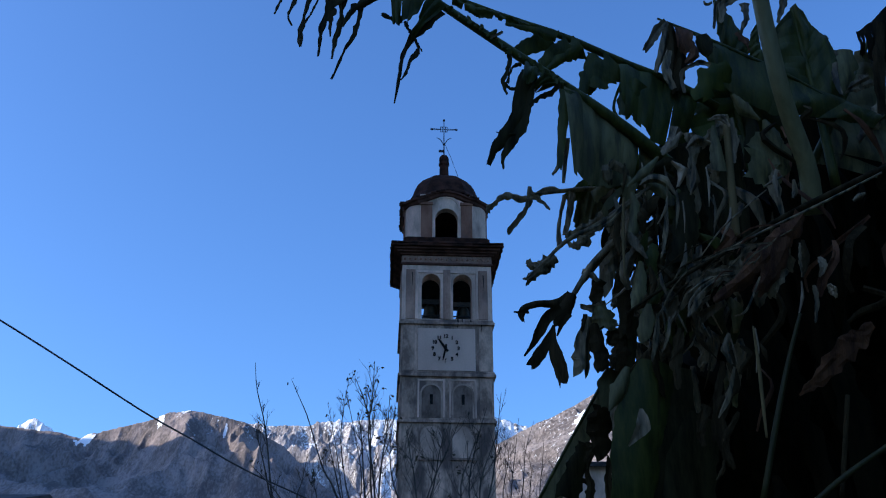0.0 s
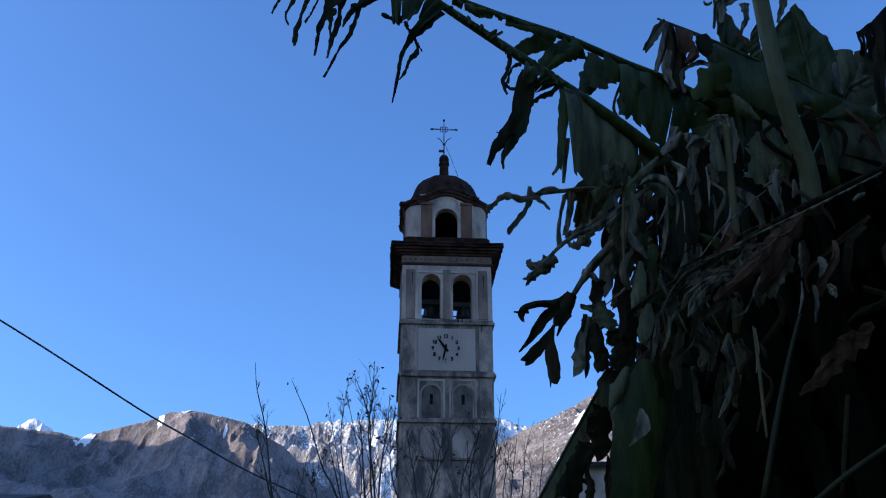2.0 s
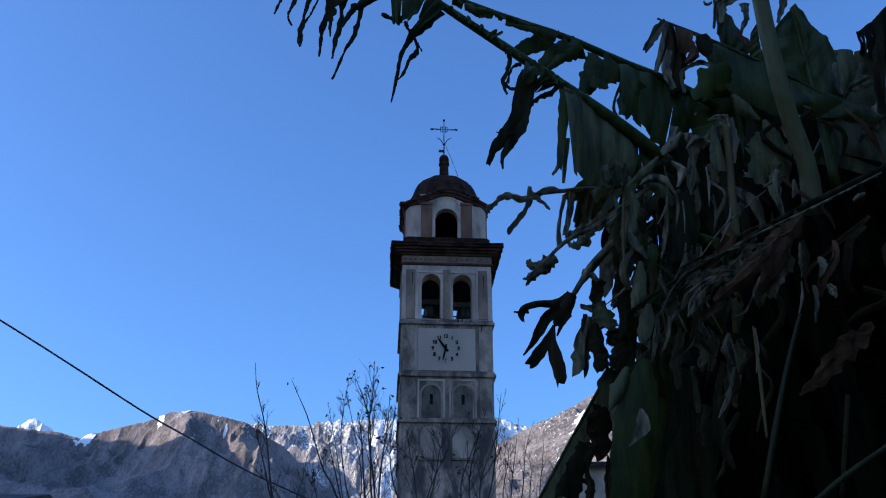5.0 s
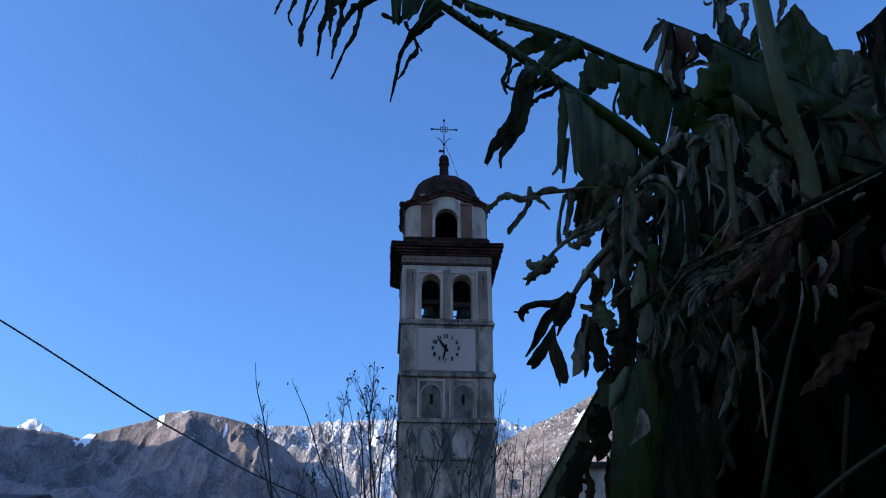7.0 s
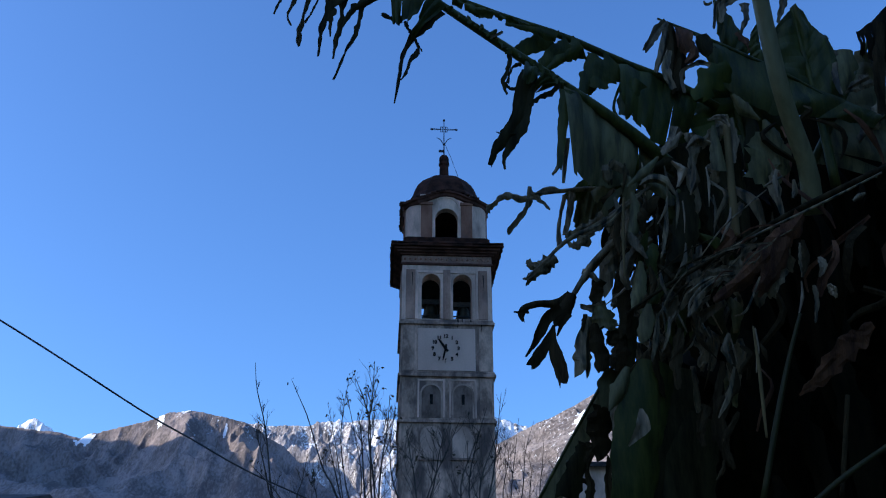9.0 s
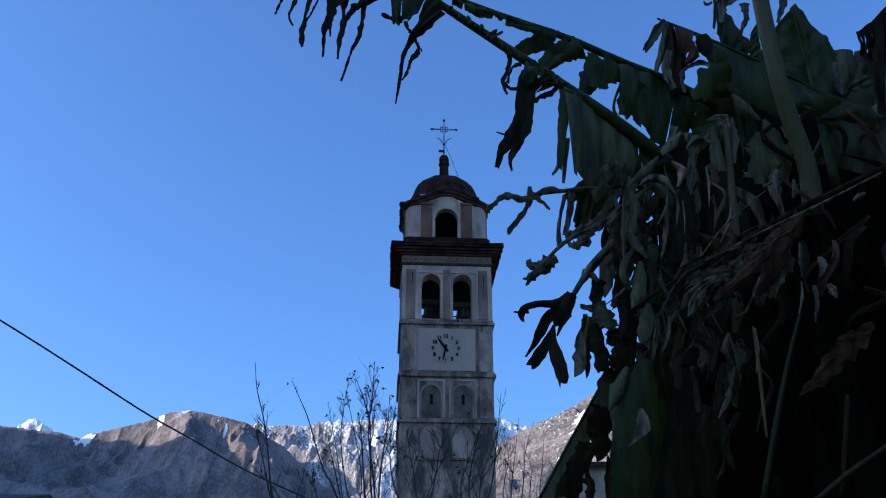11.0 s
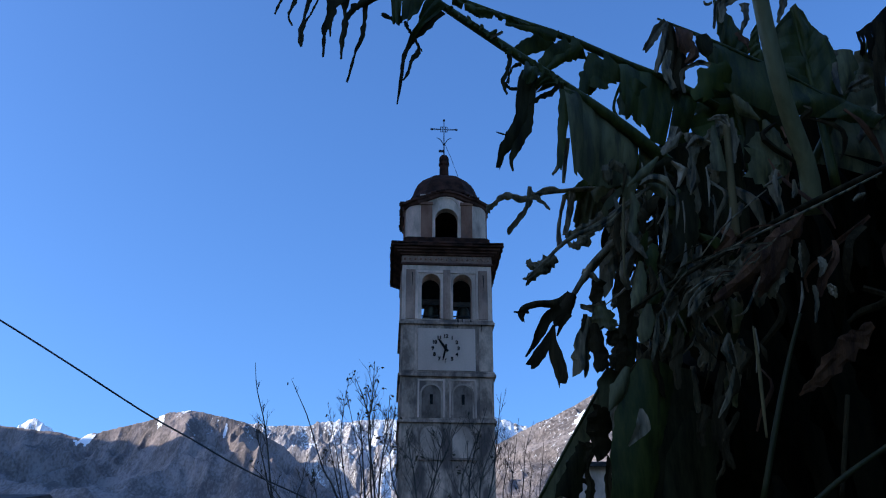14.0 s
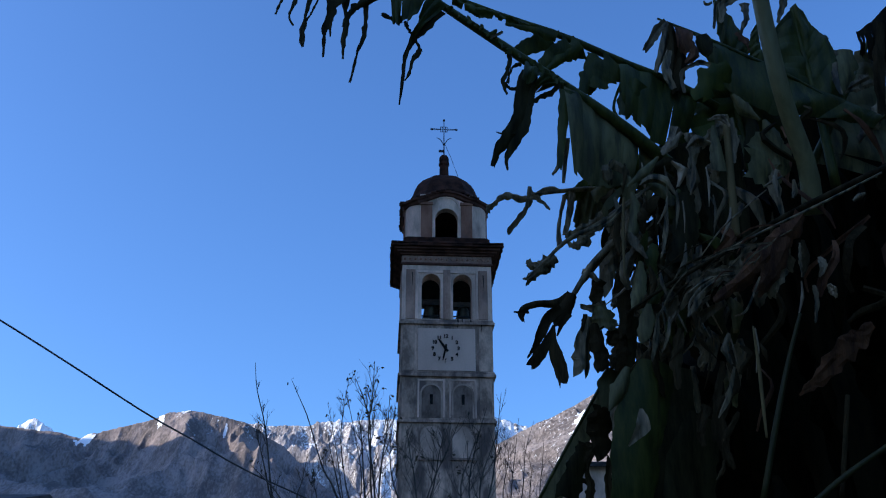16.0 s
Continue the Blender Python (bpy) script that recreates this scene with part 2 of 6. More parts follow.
            side_part("niche", arch_fill(c, 0.56, 12.1, 13.2, 0.015), NICHE, t, k, H, "pale blind arched niche")
            side_part("niche_surround", arch_band(c, 0.56, 12.1, 13.2, 0.1, 0.05), PLASTER, t, k, H)
            side_part("niche_sill", boxes((c - 0.7, c + 0.7, -0.1, 0.02, 11.98, 12.1), bevel=0.015), PLASTER, t, k, H)
    # belfry with its twin arches on every side
    z0, z1 = 19.56, 23.36
    for k in range(4):
        deep = 0.9 if k == 0 else 0.35
        wide = 2 * H if k % 2 == 0 else 2 * H - 1.25
        shift = (0, 0.275, 0, -0.275)[k]
        gaps = [(-0.86 - shift, 0.52, 19.62, 21.74), (0.86 - shift, 0.52, 19.62, 21.74)]
        bm = arched_wall(wide, z0, z1, deep, gaps)
        bmesh.ops.translate(bm, verts=bm.verts[:], vec=(shift, 0, 0))
        side_part("belfry_wall", bm, PALE, t, k, H, "grey plaster belfry wall with twin arches")
        # added lining whose near-black colour stands in for the belfry's inner shade
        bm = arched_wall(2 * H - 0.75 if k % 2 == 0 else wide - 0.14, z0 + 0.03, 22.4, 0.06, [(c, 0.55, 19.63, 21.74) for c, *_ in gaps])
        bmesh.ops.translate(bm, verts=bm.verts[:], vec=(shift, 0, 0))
        side_part("belfry_lining", bm, SHADE_AND_DAMP, t, k, H - deep - 0.005)
        for c in (-0.86, 0.86):
            side_part("arch_surround", arch_band(c, 0.53, 19.62, 21.74, 0.1, 0.03), PALE, t, k, H)
            side_part("arch_frame", boxes((c - 0.86, c - 0.72, -0.06, 0.02, 19.6, 22.44), (c + 0.72, c + 0.85, -0.06, 0.02, 19.6, 22.44), (c - 0.72, c + 0.72, -0.06, 0.02, 22.30, 22.44), bevel=0.012), PALE, t, k, H, "pale raised frame round the belfry arch")
        for a, b in ((-2.24, -1.73), (1.73, 2.24)):
            side_part("pilaster", boxes((a, b, -0.05, 0.02, 19.6, 22.5), bevel=0.012), PINK, t, k, H, "faded pink plaster pilaster")
        side_part("pilaster", boxes((-0.2, 0.2, -0.065, 0.02, 19.6, 22.5), bevel=0.01), PINK, t, k, H, "faded pink plaster pilaster")
        side_part("frieze", boxes((-2.5, 2.5, -0.04, 0.02, 22.93, 23.33), bevel=0.01), PINK, t, k, H, "pale frieze with faded pink ornament")
        bm = bmesh.new()
        tube(bm, [(-2.4 + i * 0.04, -0.035, 23.13 + 0.1 * math.sin(i * 0.433)) for i in range(121)], [0.03, 0.03], 5)
        side_part("scroll_ornament", bm, PINK, t, k, H, "faded painted scroll")
        for i in range(17):
            bm = bmesh.new()
            lathe(bm, [(0.075, 0), (0.06, 0.02), (0.03, 0.03)], 8)
            bm.transform(Matrix.Translation((-2.32 + i * 0.29, -0.04, 23.13)) @ Matrix.Rotation(math.pi / 2, 4, "X") @ Matrix.Rotation(i * 0.4, 4, "Z"))
            side_part("rosette", bm, TERRACOTTA, t, k, H)
    # floor and ceiling coloured near-black as interior shade
    part("belfry_floor", boxes((-2.1, 2.1, -1.6, 2.1, 19.31, 19.58)), SHADE_AND_DAMP, t)
    part("belfry_ceiling", boxes((-2.1, 2.1, -1.6, 2.1, 22.38, 22.5)), SHADE_AND_DAMP, t)
    # main cornice, stepped outward, with the slab on it
    for half, a, b, mat in ((2.55, 22.78, 22.92, CORNICE), (2.62, 23.35, 23.46, CORNICE), (2.78, 23.46, 23.58, CORNICE), (2.94, 23.58, 23.70, CORNICE), (3.1, 23.70, 23.84, ROOF)):
        part("cornice", boxes((-half, half, -half, half, a, b), bevel=0.025), mat, t, "dark red-brown stepped cornice")
    # broken slates along the eaves
    rng = random.Random(5)
    for k in range(4):
        x = -3.1
        while x < 3.0:
            w = rng.uniform(0.2, 0.38)
            bm = boxes((x, min(3.12, x + w), -rng.uniform(0.0, 0.08), 0.5, 23.84 + rng.uniform(0, 0.01), 23.9 + rng.uniform(0, 0.03)))
            side_part("slate", bm, ROOF, t, k, 3.1)
            x += w + 0.01
    part("cornice_roof", square_ring([(3.06, 0.02, 23.86, 0), (2.5, 0.5, 24.22, 0), (2.42, 0.75, 24.3, 0)]), ROOF, t)
    lantern(t)


def lathe_disc(r, d):
    bm = bmesh.new()
    lathe(bm, [(r, 0), (r, d)], 40)
    bm.transform(Matrix.Translation((-0.07, -0.0455, 17.93)) @ Matrix.Rotation(math.pi / 2, 4, "X"))
    return bm


def lantern(t):
    h, c = 2.32, 0.8
    z0, z1 = 24.3, 27.1
    part("lantern_plinth", square_ring([(h + 0.12, 0.14, 24.2, 0), (h + 0.12, 0.14, 24.5, 0), (h + 0.06, 0.2, 24.56, 0)]), ROOF, t, "dark stone plinth of the lantern")
    for k in range(4):
        wide = 2 * (h - c)
        side_part("lantern_wall", arched_wall(wide, z0, 27.3, 0.5 if k == 0 else 0.4, [(0, 0.64, 24.45 if k == 0 else 25.3, 25.78)] if k != 2 else []), PALE, t, k, h, "pale lantern wall with a tall arch")
        side_part("lantern_arch", arch_band(0, 0.65, 24.45, 26.45, 0.13, 0.05), PALE, t, k, h, "white raised arch surround")
        for s in (-1, 1):
            a, b = sorted((s * 0.82, s * 1.46))
            side_part("lantern_pilaster", boxes((a, b, -0.07, 0.03, 24.45, 26.75), bevel=0.015), TERRACOTTA, t, k, h, "faded terracotta pilaster")
            side_part("pilaster_cap", boxes((a - 0.04, b + 0.04, -0.12, 0.03, 26.6, 26.78), bevel=0.015), TERRACOTTA, t, k, h)
        # added near-black lining paints the dark inside of the lantern
        side_part("lantern_lining", arched_wall(3.3 if k == 0 else 2 * (h - c), z0 + 0.1, 27.1, 0.05, [(0, 0.72, 24.47 if k == 0 else 25.35, 25.78)] if k != 2 else []), SHADE_AND_DAMP, t, k, h - (0.505 if k == 0 else 0.41))
        # the hollowed corner bay
        bm = bmesh.new()
        n = 8
        rows = []
        for i in range(n + 1):
            s = i / n
            p = Vector((h - c, -h)).lerp(Vector((h, -(h - c))), s)
            out = 0.16 * math.sin(math.pi * s)
            rows.append((p.x + 0.7 * out, p.y - 0.7 * out))
        outer = [[bm.verts.new((x, y, z)) for x, y in rows] for z in (z0, z1)]
        inner = [[bm.verts.new((x * 0.86, y * 0.86, z)) for x, y in rows] for z in (z0, z1)]
        for i in range(n):
            bm.faces.new((outer[0][i], outer[0][i + 1], outer[1][i + 1], outer[1][i]))
            bm.faces.new((inner[0][i + 1], inner[0][i], inner[1][i], inner[1][i + 1]))
        bm.transform(SIDES[k])
        part("lantern_corner", bm, PALE, t, "rounded white corner bay", smooth=True)
    # ceiling and floor carry the lantern's inner shade in their colour
    part("lantern_ceiling", boxes((-1.85, 1.85, -1.4, 1.85, 27.2, 27.3)), SHADE_AND_DAMP, t)
    part("lantern_floor", square_ring([(h - 0.3, c, 24.36, 0), (h - 0.3, c, 24.44, 0)]), SHADE_AND_DAMP, t)
    # heavy eaves that arch over each opening, then the bulging dome
    part("lantern_cornice", square_ring([(2.36, 0.85, 26.6, 0.56), (2.46, 0.85, 26.65, 0.56), (2.5, 0.85, 26.78, 0.55), (2.6, 0.85, 26.84, 0.53), (2.62, 0.85, 26.95, 0.52), (2.3, 0.8, 27.1, 0.5)]), CORNICE, t, "dark red-brown moulded eaves")
    part("dome", square_ring([(2.56, 0.85, 26.95, 0.5), (2.34, 0.85, 27.14, 0.48), (2.08, 0.85, 27.36, 0.44), (1.9, 0.84, 27.75, 0.36), (1.78, 0.82, 28.2, 0.22), (1.6, 0.76, 28.65, 0.12), (1.32, 0.65, 29.08, 0.04), (0.95, 0.48, 29.36, 0), (0.5, 0.25, 29.48, 0), (0.1, 0.05, 29.5, 0)]), ROOF, t, "dark domed roof with a soot-black crown")
    rng = random.Random(8)
    for k in range(4):
        for i in range(13):
            x = -1.75 + i * 0.28
            lift = 0.5 * max(0, math.cos(min(1, abs(x) / 1.55) * math.pi / 2)) ** 1.2
            side_part("slate", boxes((x, x + 0.26, -rng.uniform(0.03, 0.1), 0.4, 26.95 + lift, 27.02 + lift + rng.uniform(0, 0.02))), ROOF, t, k, 2.6)
    fin = bmesh.new()
    lathe(fin, [(0.38, 29.3), (0.38, 29.56), (0.29, 29.64), (0.27, 30.5), (0.33, 30.57), (0.33, 30.7), (0.27, 30.75), (0.31, 30.9), (0.29, 31.08), (0.2, 31.22), (0.05, 31.28)], 14)
    part("finial", fin, ROOF, t, "short round stone finial", smooth=False)
    cross = bmesh.new()
    zc = 33.16
    tube(cross, [(0, 0, 31.2), (0, 0, 33.8)], [0.04, 0.024], 6)
    for x0, x1 in ((-0.72, -0.22), (0.22, 0.72)):
        for z in (-0.04, 0.04):
            tube(cross, [(x0, 0, zc + z), (x1, 0, zc + z * 0.4)], [0.02, 0.02], 5)
    for x in (-0.2, -0.1, 0.1, 0.2):
        tube(cross, [(x, 0, zc - 0.2), (x, 0, zc + 0.2)], [0.022, 0.022], 5)
    for z in (-0.18, 0, 0.18):
        tube(cross, [(-0.22, 0, zc + z), (0.22, 0, zc + z)], [0.018, 0.018], 5)
    for x, z in ((-0.72, zc), (0.72, zc), (0, 33.78)):
        a = Vector((x, 0, z))
        d = Vector((1, 0, 0)) if x else Vector((0, 0, 1))
        if x < 0:
            d = -d
        tube(cross, [a - d * 0.04, a + d * 0.04, a + d * 0.16], [0.05, 0.075, 0.015], 6)
    for s in (-1, 1):
        tube(cross, spline([(0, 0, 31.95), (s * 0.1, 0, 32.22), (s * 0.26, 0, 32.45), (s * 0.46, 0, 32.54)], 9), [0.03, 0.02], 5)
    part("cross", cross, IRON, t, "wrought-iron cross with open lattice centre")
    part("weather_vane", boxes((-0.32, 0.0, -0.012, 0.012, 31.5, 31.68)), IRON, t)
    rod = bmesh.new()
    tube(rod, [(0.02, 0, 32.2), (0.45, -0.1, 31.0), (0.95, -0.2, 29.35)], [0.014, 0.014], 5)
    part("stay_wire", rod, IRON, t)


def bell(x, y, z, size, label):
    m = TOWER @ pose(x, y, z)
    t = thing("bell", m, label, "bell", "bells in the belfry")
    bm = bmesh.new()
    s = size
    lathe(bm, [(0.04 * s, -0.02 * s), (0.2 * s, -0.06 * s), (0.27 * s, -0.2 * s), (0.31 * s, -0.5 * s), (0.38 * s, -0.72 * s), (0.5 * s, -0.88 * s), (0.53 * s, -0.95 * s), (0.47 * s, -0.95 * s), (0.3 * s, -0.6 * s)], 24)
    part("bell_body", bm, BRONZE, t, smooth=True)
    part("headstock", boxes((-0.62 * s, 0.62 * s, -0.09 * s, 0.09 * s, -0.04 * s, 0.2 * s), bevel=0.02), TIMBER, t)
    cl = bmesh.new()
    lathe(cl, [(0.02, -0.4 * s), (0.025, -0.85 * s), (0.075 * s, -0.92 * s), (0.075 * s, -1.0 * s), (0.02, -1.06 * s)], 10)
    part("clapper", cl, IRON, t)
    wheel = bmesh.new()
    pts = [(0.66 * s, 0.6 * s * math.cos(a), 0.6 * s * math.sin(a)) for a in np.linspace(0, 2 * math.pi, 25)]
    tube(wheel, pts, [0.03, 0.03], 5)
    for a in (0, math.pi / 2):
        tube(wheel, [(0.66 * s, -0.6 * s * math.cos(a), -0.6 * s * math.sin(a)), (0.66 * s, 0.6 * s * math.cos(a), 0.6 * s * math.sin(a))], [0.02, 0.02], 5)
    part("bell_wheel", wheel, IRON, t)
    return t


bell_tower()
BELLS = [bell(-0.80, -0.9, 21.05, 1.4, "bronze bell with wooden headstock in the belfry arch"), bell(1.0, -0.9, 20.95, 1.25, "bronze bell with wooden headstock in the belfry arch"), bell(0.2, 1.2, 21.6, 1.2, "large bronze bell hung deep in the belfry")]
frame_ob = thing("timber_frame", TOWER, "heavy dark timber bell frame across the belfry", "timber frame")
part("beam", boxes((-1.6, 1.6, -0.98, -0.82, 21.02, 21.2), bevel=0.02), TIMBER, frame_ob)
part("beam", boxes((-1.6, 1.6, 1.1, 1.3, 21.62, 21.85), bevel=0.02), TIMBER, frame_ob)
part("rail", boxes((-1.55, 1.55, -1.5, -1.44, 20.12, 20.18), bevel=0.01), IRON, frame_ob)
for i in range(7):
    part("bar", boxes((-1.32 + i * 0.44, -1.29 + i * 0.44, -1.5, -1.46, 19.58, 20.14)), IRON, frame_ob)
for px in (-1.42, 0.0, 1.42):
    part("post", boxes((px - 0.09, px + 0.09, -1.0, -0.8, 19.58, 21.0), bevel=0.02), TIMBER, frame_ob)
    part("post", boxes((px - 0.09, px + 0.09, 1.1, 1.3, 19.58, 21.6), bevel=0.02), TIMBER, frame_ob)



# ---- ground, mountains ----
def ground():
    bm = bmesh.new()
    n = 40
    g = [[bm.verts.new((x := math.copysign(abs(i / n * 2 - 1) ** 2.2 * 4400, i / n * 2 - 1), y := math.copysign(abs(j / n * 2 - 1) ** 2.2 * 4400, j / n * 2 - 1) + 20, 0.25 * noise.noise((x * 0.03, y * 0.03, 0)) if 9 < abs(y) + abs(x) < 600 and math.hypot(x, y - 50) > 8 else 0)) for i in range(n + 1)] for j in range(n + 1)]
    for j in range(n):
        for i in range(n):
            bm.faces.new((g[j][i], g[j][i + 1], g[j + 1][i + 1], g[j + 1][i]))
    tagged(part("ground", bm, GRASS, smooth=True), "winter grass meadow round the village", "ground", kind="structure")


def mountain_material(name, dark, light, snow_low, snow_high, amount, streak=5.0, speck=4.0, drift=(0, 1, 0.0), grain=0.03, relief=2.5, grit=0.9):
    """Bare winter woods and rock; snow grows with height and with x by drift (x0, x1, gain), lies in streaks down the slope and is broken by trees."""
    m = material(name, dark, light, 0.95, 0.02, (1, 0.42, 0.42), 1.0, 0.22, coords="Object", dist=relief, grit=grit)
    n, l = m.node_tree.nodes, m.node_tree.links
    b = n["Principled BSDF"]
    old = b.inputs["Base Color"].links[0].from_socket
    geo = n.new("ShaderNodeNewGeometry")
    sep = n.new("ShaderNodeSeparateXYZ")
    l.new(geo.outputs["Position"], sep.inputs[0])

    def plus(one, two):
        node = n.new("ShaderNodeMath")
        l.new(one, node.inputs[0])
        l.new(two, node.inputs[1])
        return node.outputs[0]

    def ranged(socket, x0, x1, y0, y1, clamp):
        node = n.new("ShaderNodeMapRange")
        node.clamp = clamp
        for key, val in (("From Min", x0), ("From Max", x1), ("To Min", y0), ("To Max", y1)):
            node.inputs[key].default_value = val
        l.new(socket, node.inputs["Value"])
        return node.outputs[0]

    total = plus(ranged(sep.outputs["Z"], snow_low, snow_high, -amount, 1 - amount, False), ranged(sep.outputs["X"], *drift[:2], 0, drift[2], True))
    for scale, stretch, detail, gain in ((grain, (1, 0.3, 0.3), 7, streak), (0.15, (1, 0.7, 0.7), 5, speck)):
        mp = n.new("ShaderNodeMapping")
        mp.inputs["Scale"].default_value = stretch
        mp.inputs["Rotation"].default_value = (0, radians(14), 0)
        l.new(geo.outputs["Position"], mp.inputs["Vector"])
        nz = n.new("ShaderNodeTexNoise")
        nz.inputs["Scale"].default_value, nz.inputs["Detail"].default_value, nz.inputs["Roughness"].default_value = scale, detail, 0.65
        l.new(mp.outputs[0], nz.inputs["Vector"])
        total = plus(total, ranged(nz.outputs["Fac"], 0, 1, -gain / 2, gain / 2, False))
    mx = n.new("ShaderNodeMix")
    mx.data_type = "RGBA"
    mx.inputs[7].default_value = (0.86, 0.88, 0.9, 1)
    l.new(ranged(total, 0.0, 0.55, 0, 1, True), mx.inputs[0])
    l.new(old, mx.inputs[6])
    l.new(mx.outputs[2], b.inputs["Base Color"])
    return m


def lattice(x, y, seed):
    """Smooth noise from -1 to 1 over arrays of x and y."""
    xi, yi = np.floor(x).astype(np.int64), np.floor(y).astype(np.int64)
    fx, fy = x - xi, y - yi
    fx, fy = fx * fx * fx * (fx * (fx * 6 - 15) + 10), fy * fy * fy * (fy * (fy * 6 - 15) + 10)

    def corner(i, j):
        h = (i * 374761 + j * 668265 + int(seed * 10) * 92821) & 0x7FFFFFF
        h = ((h ^ (h >> 11)) * 127413) & 0x7FFFFFFF
        h = ((h ^ (h >> 13)) * 51787) & 0x7FFFFFFF
        return (h ^ (h >> 9)) % 65536 / 32768.0 - 1

    low = corner(xi, yi) * (1 - fx) + corner(xi + 1, yi) * fx
    high = corner(xi, yi + 1) * (1 - fx) + corner(xi + 1, yi + 1) * fx
    return low * (1 - fy) + high * fy


def mountain(name, ridge, run, mat, label, spur=90, wave=260, seed=0, rough=10, nx=500, nv=150, ribs=(), fields=()):
    """A range whose crest passes through the points of ridge and falls run metres towards the valley, cut by spurs and gullies;
    ribs: great spurs (x at the crest, x at the foot, height, half width); fields: open snow (x, share of the run, half width, half share, slant)."""
    xs = np.linspace(ridge[0][0], ridge[-1][0], nx)
    top = np.interp(xs, [q[0] for q in ridge], [q[2] for q in ridge])[None, :]
    y0 = np.interp(xs, [q[0] for q in ridge], [q[1] for q in ridge])[None, :]
    v = np.concatenate([np.linspace(-0.22, -0.02, 8), np.linspace(0, 1, nv) ** 1.35])[:, None]
    f = np.clip(v, 0, 1)
    x = np.broadcast_to(xs[None, :], (len(v), nx))
    s = np.broadcast_to(run * v, x.shape)
    wx = x + 0.45 * wave * lattice(x / (1.7 * wave), s / (1.7 * wave), seed + 7)
    z = np.where(v >= 0, top * (1 - f) ** 0.85, top * (1 + v * 3.5))
    size, deep = wave, spur
    for k in range(4):
        crest = 1 - 2 * np.abs(lattice(wx / size, s / (size * 2.0), seed + k))
        z = z + deep * (crest - 0.9) * np.minimum(1, f * run / (size * 0.9)) * (1 - f)
        size, deep = size * 0.45, deep * 0.48
    for xt, xb, high, half in ribs:
        mid = xt + (xb - xt) * f
        z = z + high * np.maximum(0, 1 - np.abs(wx - mid) / half) * np.minimum(1, f * 4) * (1 - f)
    size, deep = 46.0, rough
    for k in range(4):
        z = z + deep * lattice(x / size, s / size, seed + 20 + k) * np.where(np.abs(v) < 1e-6, 0.4, 1.0)
        size, deep = size * 0.5, deep * 0.62
    y = y0 - np.where(v >= 0, s, 2 * s) + 40 * lattice(x / 170, s / 170, seed + 5) * np.minimum(1, np.abs(v) * 6)
    n = len(v)
    verts = np.stack([x, y, np.maximum(z, -4)], -1).reshape(-1, 3)
    i = (np.arange(n - 1)[:, None] * nx + np.arange(nx - 1)[None, :]).ravel()
    me = bpy.data.meshes.new(name)
    me.from_pydata(verts.tolist(), [], np.stack([i, i + nx, i + nx + 1, i + 1], -1).tolist())
    me.materials.append(mat)
    me.polygons.foreach_set("use_smooth", [True] * len(me.polygons))
    ob = tagged(new(name, me), label, "mountain", kind="structure")
    for k, (fx, fv, hx, hv, slant) in enumerate(fields):
        edge = np.hypot((x - fx - slant * (v - fv) / hv) / hx, (v - fv) / hv) + 0.45 * lattice(x / 14, s / 14, seed + 60 + k) + 0.25 * lattice(x / 5, s / 9, seed + 80 + k)
        keep = (edge < 1)[:-1, :-1].ravel()
        if not keep.any():
            continue
        faces = np.stack([i, i + nx, i + nx + 1, i + 1], -1)[keep]
        used, index = np.unique(faces, return_inverse=True)
        sn = bpy.data.meshes.new("snowfield")
        sn.from_pydata((verts[used] + np.array([0, -0.6, 1.6])).tolist(), [], index.reshape(-1, 4).tolist())
        sn.materials.append(SNOW)
        sn.polygons.foreach_set("use_smooth", [True] * len(sn.polygons))
        drift = new("snowfield", sn)
        drift.parent = ob
        drift["label"] = "open sunlit snowfield"
    return ob


SNOW = material("old_snow", (0.72, 0.74, 0.77), (0.88, 0.89, 0.91), 0.8, 0.05, bump=0.4, fine=0.3, dist=1.0)
WOODS = mountain_material("wooded_slope", (0.115, 0.094, 0.088), (0.265, 0.215, 0.20), 560, 720, 1.02, 4.0, 3.6, grit=0.75)
CRAG = mountain_material("snow_streaked_crag", (0.16, 0.145, 0.145), (0.42, 0.38, 0.37), 420, 760, 1.15, 4.2, 5.0, (-480, -60, 1.0), 0.022)
ALPINE = mountain_material("snowy_rock", (0.12, 0.11, 0.11), (0.30, 0.27, 0.26), 500, 1000, 0.15, 4.0, 4.0, grain=0.03)
PEAK = mountain_material("rocky_snow_peak", (0.12, 0.11, 0.11), (0.30, 0.27, 0.26), 500, 1000, 0.1, 5, 3, grain=0.02)
HILL = mountain_material("wooded_hill", (0.10, 0.082, 0.076), (0.29, 0.245, 0.225), 250, 640, 1.12, 2.6, 6.0, grain=0.02, relief=2)
ground()
mountain("mountain_range", [(-2587.028, 2500, 718.454), (-1650.396, 2500, 663.672), (-1188.483, 2500, 637.415), (-1110.146, 2500, 623.606), (-1018.106, 2500, 615.962), (-970.331, 2500, 600.731), (-919.455, 2500, 612.909), (-810.327, 2500, 643.573), (-758.761, 2500, 655.925), (-737.269, 2500, 666.776), (-677.377, 2500, 676.107), (-584.045, 2500, 657.473), (-521.743, 2500, 640.492), (-426.401, 2500, 579.537), (-331.308, 2500, 490.372), (-209.347, 2500, 389.646), (22.816, 2500, 278.661)], 1300, WOODS, "bare brown winter woods on a steep mountain with snow patches", 95, 300, 5.6, 5.0, nx=1100, nv=190, ribs=((-1060, -900, 100, 230), (-560, -420, 90, 150)), fields=((-950, 0.008, 24, 0.008, 0), (-752, 0.012, 8, 0.014, 3), (-690, 0.004, 8, 0.007, 0), (-578, 0.02, 4, 0.012, 0)))
